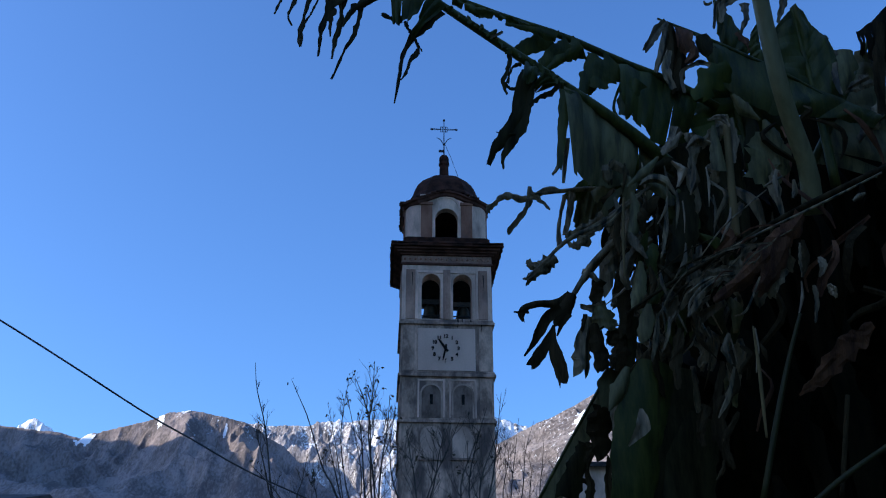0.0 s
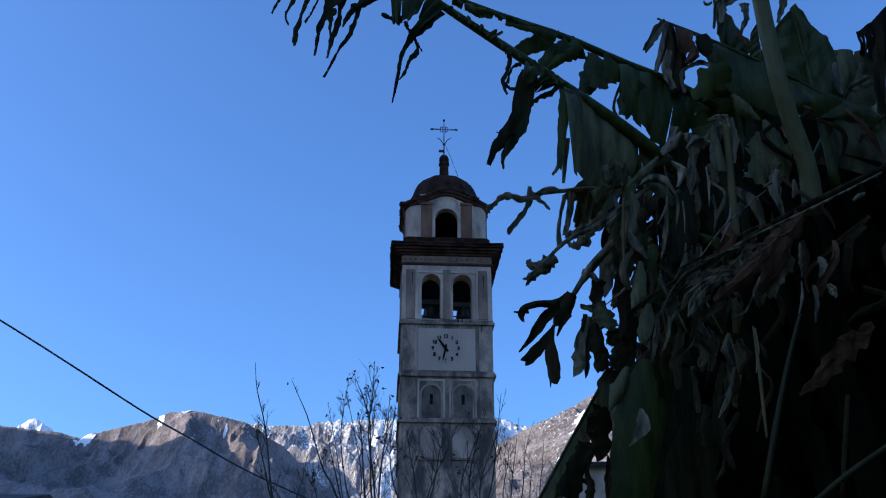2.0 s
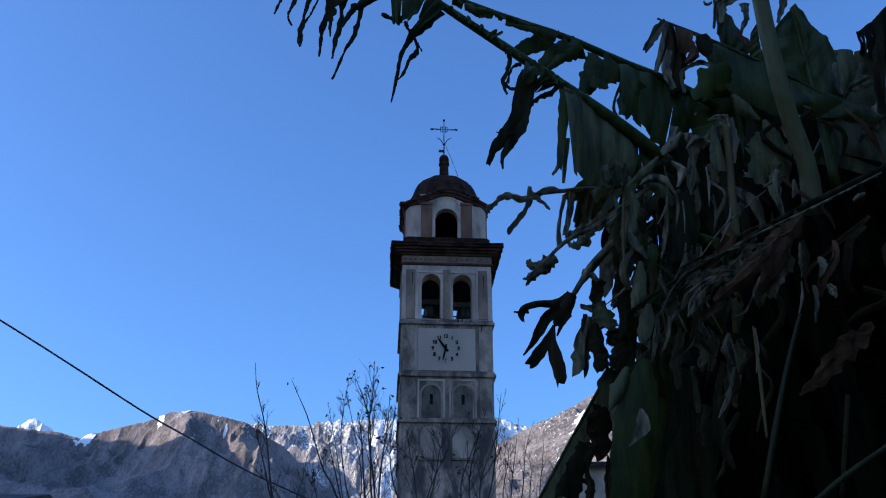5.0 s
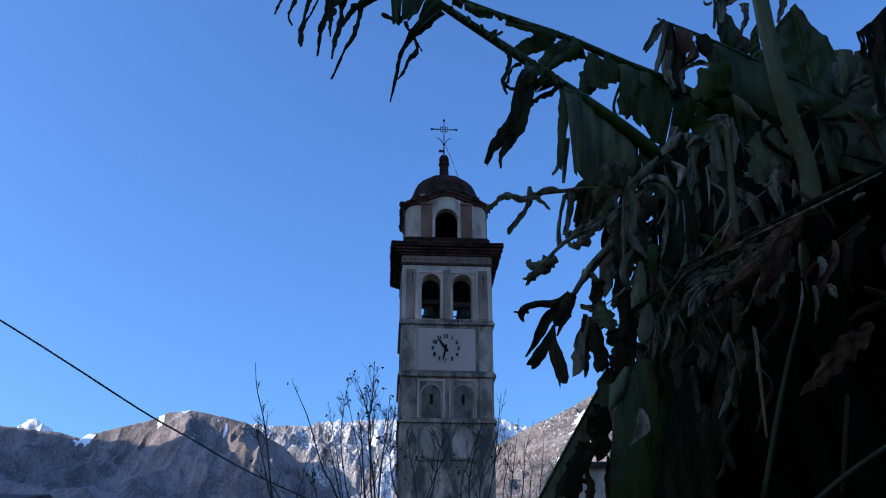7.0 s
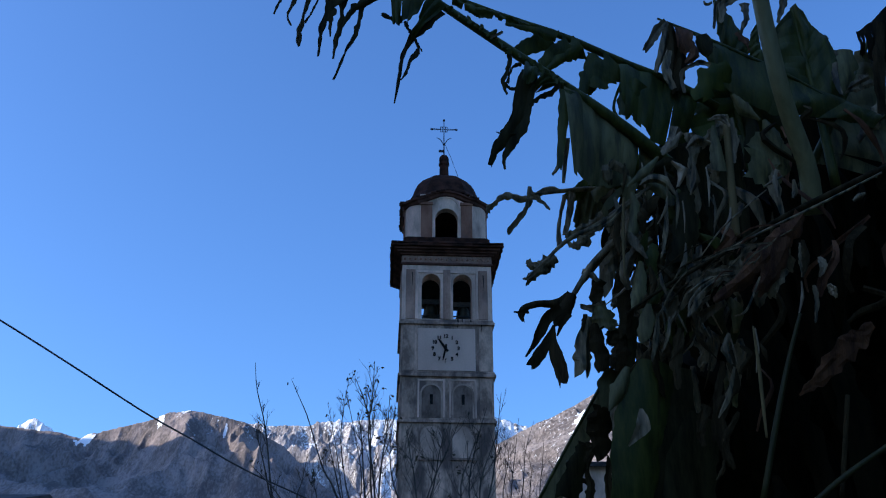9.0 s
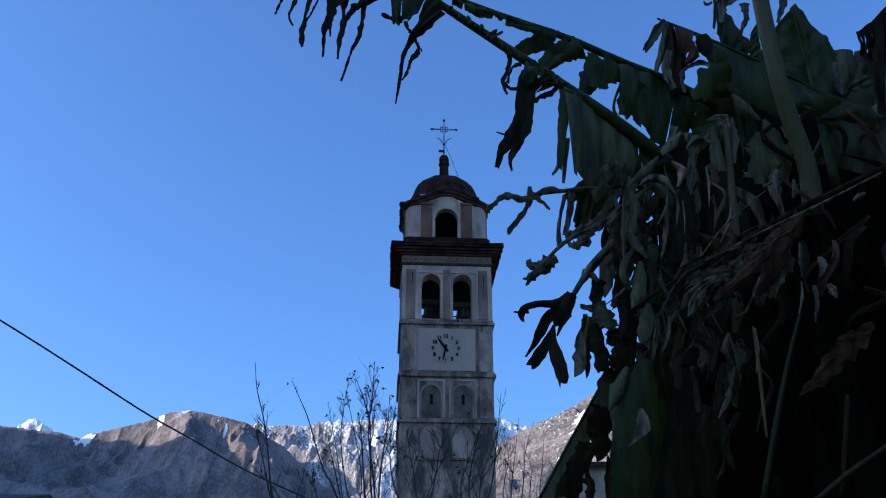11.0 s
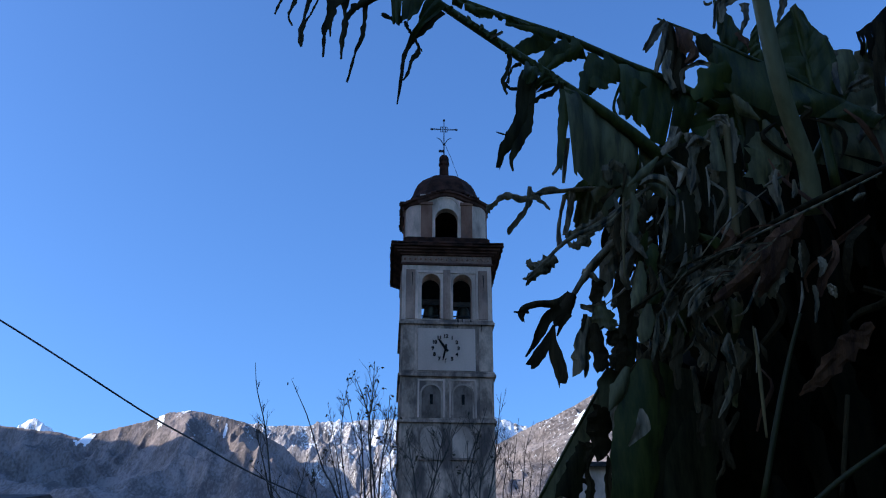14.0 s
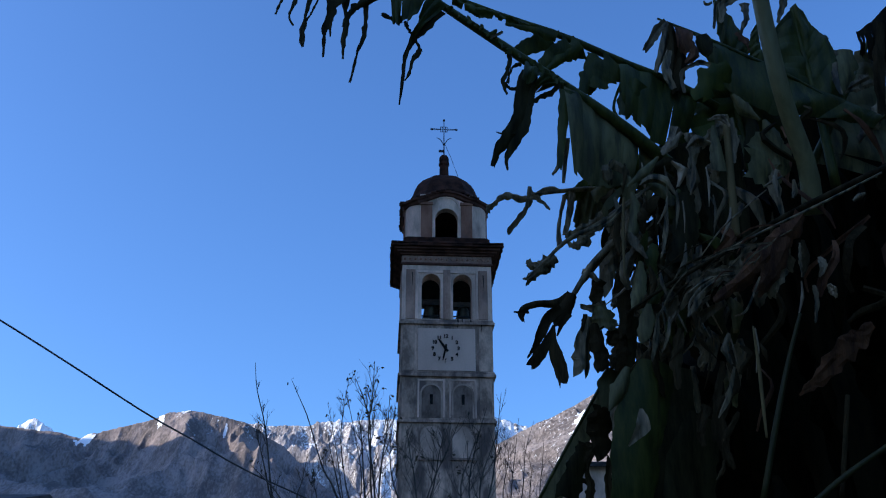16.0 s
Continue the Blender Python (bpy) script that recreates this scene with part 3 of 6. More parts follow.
mountain("snow_peak", [(-2357.588, 4100, 684.614), (-2072.971, 4100, 924.738), (-1914.512, 4100, 994.151), (-1871.197, 4100, 1026.713), (-1846.574, 4100, 1054.435), (-1824.475, 4100, 1069.621), (-1800.009, 4100, 1072.157), (-1766.488, 4100, 1051.908), (-1722.295, 4100, 1026.713), (-1682.852, 4100, 999.146), (-1557.184, 4100, 924.738), (-1261.649, 4100, 731.693)], 1400, PEAK, "distant sunlit snow peak", 80, 160, 9.4, 12, nx=420, nv=120)
mountain("crag_range", [(-799.782, 2800, 532.669), (-682.798, 2800, 682.851), (-601.645, 2800, 720.609), (-532.984, 2800, 711.991), (-414.271, 2800, 713.713), (-329.547, 2800, 717.159), (-244.986, 2800, 727.52), (-160.003, 2800, 730.98), (-74.781, 2800, 720.609), (-6.76, 2800, 682.851), (92.997, 2800, 565.462), (189.804, 2800, 468.049)], 1100, CRAG, "steep crags of bare woods streaked with snow", 62, 190, 14.2, 9, nx=620, nv=190)
mountain("snow_range", [(-458.147, 3500, 584.661), (-218.605, 3500, 810.711), (-93.619, 3500, 913.325), (34.139, 3500, 937.196), (140.787, 3500, 935.02), (179.047, 3500, 928.5), (204.416, 3500, 919.822), (231.801, 3500, 909), (257.19, 3500, 904.678), (276.108, 3500, 898.205), (309.461, 3500, 880.99), (412.507, 3500, 821.284), (662.555, 3500, 789.645), (1071.128, 3500, 706.427), (1873.495, 3500, 584.661)], 1500, ALPINE, "steep snow-covered peak in sunlight", 60, 110, 17.7, 14, nx=520, nv=140)
mountain("wooded_hill", [(-91.914, 1900, 253.933), (17.985, 1900, 373.067), (98.083, 1900, 438.54), (156.169, 1900, 469.676), (202.976, 1900, 489.499), (250.446, 1900, 514.225), (298.583, 1900, 541.613), (372.012, 1900, 585.138), (493.327, 1900, 619.558), (738.234, 1900, 669.614), (1109.506, 1900, 720.741), (1733.674, 1900, 772.974)], 1100, HILL, "sunlit brown wooded hillside with snow in clearings", 30, 190, 21.7, 3, nx=900, nv=200, fields=((256, 0.12, 13, 0.03, -12), (274, 0.05, 9, 0.02, -6), (172, 0.62, 7, 0.035, 0), (188, 0.32, 8, 0.03, 0), (262, 0.17, 6, 0.03, 0)))
# unseen ridge, added to keep the sun from the village
mountain("shading_ridge", [(-1500, 700, 120), (-1200, 420, 330), (-900, 300, 430), (-700, 150, 450), (-560, 0, 430), (-500, -300, 380), (-450, -900, 260)], 120, WOODS, "unseen wooded ridge added to shade the village", 30, 260, 31.0, 10, nx=140, nv=50)
# added out of view so its shadow falls across the left range
mountain("left_massif", [(-2400, 900, 500), (-2250, 1200, 480), (-2100, 1520, 620), (-2050, 1700, 1040), (-1950, 2000, 1170), (-1850, 2300, 1040), (-1700, 2700, 450)], 500, WOODS, "unseen massif added to shade the left range", 40, 300, 41.0, 14, nx=140, nv=50)



# ---- bare trees, cable ----
def grow(bm, rng, start, way, length, radius, depth, tips, droop=0.0):
    """A twig with smaller ones on it."""
    n = 4
    pts = [start]
    d = way.normalized()
    for i in range(n):
        d = (d + Vector((rng.gauss(0, 0.09), rng.gauss(0, 0.09), rng.gauss(0.04, 0.07) - droop))).normalized()
        pts.append(pts[-1] + d * length / n)
    tube(bm, pts, [radius, radius * 0.45], 4)
    tips.append(pts[-1])
    if depth:
        for i in range(rng.randint(2, 4)):
            k = rng.randint(1, n)
            side = Vector((rng.gauss(0, 1), rng.gauss(0, 0.6), rng.uniform(0.1, 0.9))).normalized()
            grow(bm, rng, pts[k], (d * 0.95 + side * 0.6), length * rng.uniform(0.4, 0.7), radius * 0.55, depth - 1, tips, droop)


def leaf_bits(points, rng, size):
    bm = bmesh.new()
    for p in points:
        for _ in range(rng.randint(1, 3)):
            a = Vector((rng.gauss(0, 1), rng.gauss(0, 1), rng.gauss(-0.7, 0.5))).normalized() * size * rng.uniform(0.7, 1.3)
            b = a.cross(Vector((rng.gauss(0, 1), rng.gauss(0, 1), rng.gauss(0, 1)))).normalized() * size * 0.28
            q = p + Vector((rng.gauss(0, 0.03), rng.gauss(0, 0.03), rng.gauss(0, 0.03)))
            bend = a.cross(b).normalized() * size * 0.12
            v = [bm.verts.new(c) for c in (q, q + a * 0.5 + b + bend, q + a, q + a * 0.5 - b + bend, q + a * 0.5)]
            bm.faces.new((v[0], v[1], v[4]))
            bm.faces.new((v[1], v[2], v[4]))
            bm.faces.new((v[2], v[3], v[4]))
            bm.faces.new((v[3], v[0], v[4]))
    return bm


def bare_tree(stems, seed, label, leafy=0.25, thick=0.035, twigs=7, depth=2, reach=0.8):
    """A slender leafless tree of several stems; each stem is a few points of its upper run."""
    rng = random.Random(seed)
    base = Vector(stems[0][0])
    base.z = 0
    t = thing("bare_tree", Matrix.Translation(base), label, "tree", "bare trees before the tower")
    for stem in stems:
        low = Vector((base.x * 0.7 + stem[0][0] * 0.3, stem[0][1], 0)) - base
        pts = spline([low, *[Vector(p) - base for p in stem]], 16)
        bm = bmesh.new()
        tube(bm, pts, [thick * 1.0, thick * 0.55, thick * 0.36, thick * 0.14], 6)
        part("stem", bm, BARK, t)
        tips = []
        for i in range(twigs):
            k = rng.randint(6, 14)
            d = (pts[k + 1] - pts[k]).normalized()
            side = Vector((rng.choice((-1, 1)) * rng.uniform(0.4, 1), rng.gauss(0, 0.5), rng.uniform(0.1, 0.7)))
            bm = bmesh.new()
            grow(bm, rng, pts[k], d * 0.8 + side * 0.7, reach * rng.uniform(0.4, 1.0) * (1.08 - k / 16), thick * 0.2, depth, tips)
            part("branch", bm, BARK, t)
        some = [p for p in tips if rng.random() < leafy * 0.22] + [pts[-1]] * (leafy > 0.1)
        if some:
            part("leaves", leaf_bits(some, rng, 0.075), TWIGLEAF, t, "a few withered brown leaves")
    return t


bare_tree([[(-2.54, 15, 3.592), (-2.684, 15, 4.358), (-2.85, 15, 5.341), (-3.04, 15, 5.996), (-3.107, 15, 6.459)], [(-2.583, 15, 3.592), (-2.744, 15, 4.445), (-2.893, 15, 4.977), (-3.03, 15, 5.433)]], 1, "slender leafless tree with upright grey stems", 0.05, 0.03, 7, 2, 0.7)
bare_tree([[(-1.503, 15, 3.592), (-1.695, 15, 4.358), (-1.871, 15, 4.665), (-1.995, 15, 4.977), (-2.18, 15, 5.526), (-2.36, 15, 5.901), (-2.488, 15, 6.168)], [(-1.486, 15, 3.592), (-1.625, 15, 4.358), (-1.788, 15, 4.977), (-1.852, 15, 5.341)]], 2, "leaning leafless sapling with few withered leaves", 0.12, 0.028, 4, 2, 0.6)
bare_tree([[(-1.465, 16, 3.725), (-1.624, 16, 4.635), (-1.744, 16, 5.396), (-1.712, 16, 5.987), (-1.646, 16, 6.514)], [(-1.557, 16, 3.725), (-1.672, 16, 4.449), (-1.826, 16, 5.299), (-2, 16, 6.067)], [(-1.419, 16, 3.725), (-1.363, 16, 4.728), (-1.53, 16, 5.591), (-1.695, 16, 6.289)]], 3, "leafless shrub tree with many thin stems", 0.18, 0.024, 11, 2, 0.9)
bare_tree([[(-1.119, 16, 3.548), (-1.209, 16, 4.635), (-1.249, 16, 5.591), (-1.363, 16, 6.087), (-1.525, 16, 6.473)], [(-1.1, 16, 3.548), (-1.152, 16, 4.635), (-1.275, 16, 5.493), (-1.222, 16, 6.289), (-1.208, 16, 6.804)], [(-1.064, 16, 3.548), (-1.06, 16, 4.728), (-0.959, 16, 5.591), (-0.924, 16, 6.188)], [(-1.183, 16, 3.548), (-1.309, 16, 4.542), (-1.387, 16, 5.396), (-1.463, 16, 5.887)]], 4, "dense leafless tree with withered leaves", 0.2, 0.036, 14, 2, 1.0)
bare_tree([[(-0.429, 17, 3.67), (-0.492, 17, 4.824), (-0.601, 17, 5.428), (-0.658, 17, 5.84)], [(-0.477, 17, 3.67), (-0.24, 17, 4.726), (0.061, 17, 5.428), (0.321, 17, 6.049)], [(-0.38, 17, 3.67), (-0.141, 17, 4.924), (-0.041, 17, 5.53), (0.145, 17, 5.997)], [(-0.409, 17, 3.67), (-0.841, 17, 4.726), (-0.957, 17, 5.428), (-0.873, 17, 6.261)]], 5, "leafless shrub tree before the tower shaft", 0.12, 0.03, 13, 2, 1.1)
bare_tree([[(0.546, 17, 3.67), (0.462, 17, 4.824), (0.624, 17, 5.633), (0.811, 17, 6.261)], [(0.594, 17, 3.67), (0.863, 17, 4.824), (0.985, 17, 5.736), (1.077, 17, 6.528)], [(0.497, 17, 3.67), (0.31, 17, 4.726), (0.519, 17, 5.428), (0.679, 17, 5.84)], [(0.643, 17, 3.67), (0.662, 17, 4.824), (0.855, 17, 5.428), (0.986, 17, 5.788)]], 6, "leafless shrub tree before the tower shaft", 0.1, 0.03, 13, 2, 1.1)
bare_tree([[(1.248, 18, 3.792), (1.282, 18, 4.909), (1.38, 18, 5.653), (1.467, 18, 6.311)], [(1.3, 18, 3.792), (1.494, 18, 4.909), (1.574, 18, 5.653), (1.76, 18, 6.256)], [(1.197, 18, 3.792), (1.12, 18, 4.805), (1.248, 18, 5.545), (1.184, 18, 5.979)]], 7, "thin leafless shrub at the foot of the hillside", 0.05, 0.024, 8, 2, 0.7)
bare_tree([[(1.764, 18, 3.792), (1.808, 18, 4.805), (1.888, 18, 5.438), (1.929, 18, 5.87)], [(1.816, 18, 3.792), (2.019, 18, 4.805), (2.157, 18, 5.438), (2.227, 18, 5.761)], [(1.713, 18, 3.792), (1.624, 18, 4.702), (1.67, 18, 5.331), (1.574, 18, 5.653)]], 8, "thin leafless shrub at the foot of the hillside", 0.05, 0.022, 8, 2, 0.6)
bare_tree([[(-1.958, 14, 3.305), (-2.124, 14, 4.012), (-2.062, 14, 4.337), (-2.004, 14, 4.752)], [(-2.038, 14, 3.305), (-2.329, 14, 4.012), (-2.601, 14, 4.337), (-2.871, 14, 4.585)], [(-1.998, 14, 3.305), (-1.837, 14, 4.012), (-1.897, 14, 4.337), (-1.744, 14, 4.585)]], 9, "low leafless bush with crossing twigs", 0.08, 0.022, 10, 2, 0.6)


def utility_pole(at, height):
    t = thing("utility_pole", Matrix.Translation(at), "weathered wooden utility pole carrying a black cable", "utility pole", "poles of the cable")
    bm = bmesh.new()
    tube(bm, [(0, 0, 0), (0, 0, height * 0.5), (0, 0, height + 0.3)], [0.13, 0.11, 0.09], 12)
    part("pole", bm, TIMBER, t)
    bm = bmesh.new()
    lathe(bm, [(0.02, height - 0.02), (0.045, height + 0.0), (0.045, height + 0.06), (0.02, height + 0.08)], 10, (0, -0.14, -0.05))
    part("insulator", bm, BLACK, t)


CABLE_RUN = [(-5.482, 8, 5.431), (-5.559, 11.143, 5.765), (-5.818, 14.286, 6.163), (-5.542, 17.429, 6.226), (-5.436, 20.571, 6.468), (-4.991, 23.714, 6.515), (-4.172, 26.857, 6.507), (-2.509, 30, 6.172)]
for end in (CABLE_RUN[0], CABLE_RUN[-1]):
    utility_pole((end[0], end[1] + 0.14, 0), end[2])
bm = bmesh.new()
tube(bm, spline(CABLE_RUN, 40), [0.0105, 0.027], 6)
tagged(part("cable", bm, CABLE), "black overhead cable sagging between two poles", "cable")



# ---- houses, two of them unseen and added to shape the light ----
ROUGHCAST = material("dull_roughcast", (0.06, 0.055, 0.05), (0.12, 0.11, 0.095), 0.95, 0.8, bump=0.6, fine=30)
# warm colour picked to bounce warm light onto the leaves
OCHRE = material("ochre_render", (0.36, 0.27, 0.16), (0.50, 0.39, 0.25), 0.95, 0.8, bump=0.4, fine=30)
TILE = material("dark_roof_tile", (0.03, 0.024, 0.022), (0.09, 0.06, 0.05), 0.85, 3, bump=0.5)


def house(name, x0, x1, y0, y1, z, rise, label, mat, ridge="x"):
    """A plain house with a pitched roof that overhangs its walls."""
    t = thing(name, Matrix.Translation(((x0 + x1) / 2, (y0 + y1) / 2, 0)), label, "house")
    w, d = (x1 - x0) / 2, (y1 - y0) / 2
    part("wall", boxes((-w, w, -d, d, 0, z)), mat, t)
    o = 0.45
    for s in (-1, 1):
        bm = bmesh.new()
        a, b = ((-w - o, w + o), (s * (d + o), 0)) if ridge == "x" else ((s * (w + o), 0), (-d - o, d + o))
        low, high = z - 0.12, z + rise
        if ridge == "x":
            q = [(a[0], b[0], low), (a[1], b[0], low), (a[1], 0, high), (a[0], 0, high)]
        else:
            q = [(a[0], b[0], low), (a[0], b[1], low), (0, b[1], high), (0, b[0], high)]
        under = [bm.verts.new(c) for c in q]
        over = [bm.verts.new((c[0], c[1], c[2] + 0.16)) for c in q]
        bm.faces.new(under[::-1])
        bm.faces.new(over)
        for i in range(4):
            j = (i + 1) % 4
            bm.faces.new((under[i], under[j], over[j], over[i]))
        bmesh.ops.recalc_face_normals(bm, faces=bm.faces[:])
        part("roof", bm, TILE, t)
    return t


# unseen, added: blocks low sky and reflects warm light forward
house("house", -9.0, 9.5, -12.0, -4.6, 5.4, 1.8, "unseen ochre house added behind the viewer to shape light", OCHRE)
# unseen, added to cut sky light from the right
house("house", 4.4, 11.0, -2.0, 7.5, 6.2, 2.0, "unseen roughcast house added to darken the banana plants", ROUGHCAST, "y")
house("house", -16.0, -7.3, 13.5, 20.0, 3.72, 0.75, "low house with dark tiled roof", ROUGHCAST, "x")
house("house", 5.1, 7.4, 36.0, 44.0, 9.2, 0.5, "pale rendered house seen through the leaves", PALE)

# ---- banana plants ----
GREEN = material("banana_leaf_green", (0.046, 0.054, 0.009), (0.125, 0.125, 0.022), 0.52, 5, (5, 5, 0.8), 0.5, 30, spec=0.22, mix=((0.07, 0.055, 0.015), 0.6, 0.75, 7), dist=0.006)
UNDER = material("pale_leaf_underside", (0.125, 0.109, 0.036), (0.285, 0.230, 0.080), 0.65, 4, (5, 5, 0.8), 0.25, 30, mix=((0.064, 0.055, 0.020), 0.52, 0.7, 6), dist=0.006)
MOSS = material("banana_leaf_yellow_green", (0.062, 0.078, 0.008), (0.135, 0.140, 0.016), 0.55, 5, (5, 5, 0.8), 0.3, 70, spec=0.2, dist=0.006)
PALEDRY = material("dry_leaf_pale_grey", (0.3750, 0.2616, 0.1346), (0.7850, 0.5520, 0.3105), 0.55, 6, (3, 3, 0.5), 0.5, 50, mix=((0.1713, 0.1176, 0.0575), 0.5, 0.68, 9), dist=0.006)
DRY = material("dry_leaf_grey_brown", (0.110, 0.073, 0.032), (0.47, 0.325, 0.152), 0.6, 6, (3, 3, 0.5), 0.6, 80, mix=((0.039, 0.037, 0.015), 0.5, 0.65, 9), dist=0.006)
# dry leaf colour dimmed to paint shade onto inner and backlit leaves
DIM = material("shade_dimmed_dry_leaf", (0.0231, 0.0153, 0.0060), (0.0893, 0.0594, 0.0252), 0.85, 6, (3, 3, 0.5), 0.6, 80, dist=0.006, spec=0.08)
# darkened leaf colour: paints backlit tatters and shaded blades
TATTER = material("shade_darkened_leaf", (0.0180, 0.0160, 0.0048), (0.0675, 0.0528, 0.0180), 0.6, 5, (5, 5, 0.8), 0.5, 30, dist=0.006, spec=0.08)
RUST = material("dry_leaf_rust_brown", (0.08, 0.028, 0.010), (0.25, 0.098, 0.035), 0.85, 7, (3, 3, 0.5), 0.6, 80, dist=0.006)
# near-black leaf colour that stands in for deep shade among the leaves
DEEP = material("thicket_shade_leaf", (0.008, 0.007, 0.002), (0.027, 0.018, 0.006), 0.8, 6, (3, 3, 0.5), 0.5, 40, dist=0.006, spec=0.08)
PALESTALK = material("grey_green_stalk", (0.251, 0.219, 0.086), (0.441, 0.376, 0.164), 0.5, 3, (1, 1, 0.15), 0.2, 60, mix=((0.133, 0.097, 0.043), 0.6, 0.75, 12))
# green stalk colour darkened to put the lower plant's shade into it
STALK = material("shade_dark_green_stalk", (0.039, 0.035, 0.009), (0.083, 0.069, 0.020), 0.45, 3, (1, 1, 0.15), 0.2, 60, spec=0.2, mix=((0.028, 0.018, 0.010), 0.6, 0.75, 12))
STRAW = material("straw_stalk", (0.14, 0.090, 0.026), (0.30, 0.195, 0.070), 0.85, 6, (1, 1, 0.2), 0.4, 60)
FACE = Vector((0, -0.92, -0.39))


def ribbon(name, parent, pts, widths, mat, turn=0.0, curl=0.12, ragged=0.14, seed=0, n=0, label=""):
    """A strip of leaf along a curve, creased and twisted, with torn edges and a real thickness; its origin is its root."""
    rng = random.Random(seed * 7 + 1)
    n = n or max(9, 5 * len(pts))
    root = Vector(pts[0])
    line = spline(pts, n)
    wide = lerp_list(widths, n)
    dry = mat in (DRY, RUST, PALEDRY, DIM)
    calm = ragged < 0.08
    cols = 4
    top, under = [], []
    ph = rng.uniform(0, 50)
    tw = rng.gauss(0, 0.5 if dry else 0.25)
    crease = rng.uniform(-0.35, 0.35) if dry else rng.uniform(-0.16, 0.16)
    for i, p in enumerate(line):
        t = (line[min(i + 1, n - 1)] - line[max(i - 1, 0)]).normalized()
        a1 = turn + tw * i / n
        face = (FACE + Vector((math.sin(a1), 0, 0.3 * math.sin(a1 * 1.7)))).normalized()
        side = t.cross(face).normalized()
        face = side.cross(t).normalized()
        a, b = [], []
        for k in range(cols + 1):
            s = k / cols * 2 - 1
            jag = 1 + ragged * 1.8 * (noise.noise((ph + i * 0.6, k * 3.3, 1.5)) + 0.28 * noise.noise((ph + i * 1.7, k * 5.1, 9.5))) if k in (0, cols) else 1
            q = p + side * s * wide[i] * 0.5 * jag
            q -= face * wide[i] * (curl * (s * s - 0.4) + crease * abs(s) + (0.05 if calm else 0.13 if dry else 0.07) * noise.noise((ph + i * 0.45, k * 0.9, 7)))
            if i == n - 1:
                q += t * wide[i] * 0.7 * noise.noise((ph, k * 2.7, 4))
            q -= root
            a.append(q + face * 0.0008)
            b.append(q - face * 0.0008)
        top.append(a)
        under.append(b)
    bm = bmesh.new()
    top = [[bm.verts.new(c) for c in r] for r in top]
    under = [[bm.verts.new(c) for c in r] for r in under]
    for g, flip in ((top, False), (under, True)):
        for r, s in zip(g, g[1:]):
            for k in range(cols):
                q = (r[k], r[k + 1], s[k + 1], s[k])
                bm.faces.new(q[::-1] if flip else q)
    for i in range(n - 1 if dry and not calm else 0):
        for k in (0, cols):
            bm.faces.new((top[i][k], top[i + 1][k], under[i + 1][k], under[i][k]))
    return part(name, bm, mat, parent, label, at=root - parent_home(parent), smooth=calm or not dry)


def parent_home(ob):
    """Where the origin of a part lies in the world: things stand unturned."""
    v = Vector((0, 0, 0))
    while ob:
        v += ob.location if ob.parent else ob.matrix_basis.translation
        ob = ob.parent
    return v


def rib(name, parent, pts, radii, mat, label="", n=14):
    """A stalk or midrib as a tapered tube, flattened into a shallow gutter."""
    root = Vector(pts[0])
    bm = bmesh.new()
    tube(bm, [p - root for p in spline(pts, n)], radii, 8)
    home = parent_home(parent)
    return part(name, bm, mat, parent, label, at=root - home, smooth=True)


def lamina(name, parent, edge, drop, mat, seed=0, ragged=0.1, cols=14, rows=7, label="", sag=0.02, tilt=0.0, torn=0.14, ruffle=0.02):
    """A sheet of leaf that hangs in slit strips from a stretch of midrib; drop: the line of its foot."""
    rng = random.Random(seed)
    a = spline(edge, cols + 1)
    b = spline(drop, cols + 1)
    root = a[0]
    ph = rng.uniform(0, 60)
    bm = bmesh.new()
    slit = [(rng.uniform(0.2, 0.45) if rng.random() < torn else 0.0) for _ in range(cols + 1)]
    shift = 0.0
    for i in range(cols):
        reach = 1 + ragged * noise.noise((ph + i * 1.7, 0, 0))
        if slit[i] > 0.1:
            shift = rng.gauss(0, 0.02)
        grid = []
        for j in range(rows + 1):
            v = j / rows
            l, r = a[i].lerp(b[i], v * reach), a[i + 1].lerp(b[i + 1], v * reach)
            w = r - l
            l, r = l + w * slit[i] * v * v, r - w * slit[i + 1] * v * v
            row = []
            for q, c in ((l, i), (l.lerp(r, 0.5), i + 0.5), (r, i + 1)):
                out = sag * math.sin(math.pi * v * 0.9) + ruffle * noise.noise((ph + c * 0.5, v * 2, 3)) + shift * v + (0.0015 if c != int(c) else 0)
                row.append(q - root + Vector((0, tilt * v - out, 0)))
            grid.append(row)
        for off, flip in ((-0.0008, False), (0.0008, True)):
            g = [[bm.verts.new(q + Vector((0, off, 0))) for q in row] for row in grid]
            for r1, r2 in zip(g, g[1:]):
                for k in range(2):
                    q = (r1[k], r1[k + 1], r2[k + 1], r2[k])
                    bm.faces.new(q[::-1] if flip else q)
    return part(name, bm, mat, parent, label, at=root - parent_home(parent), smooth=True)


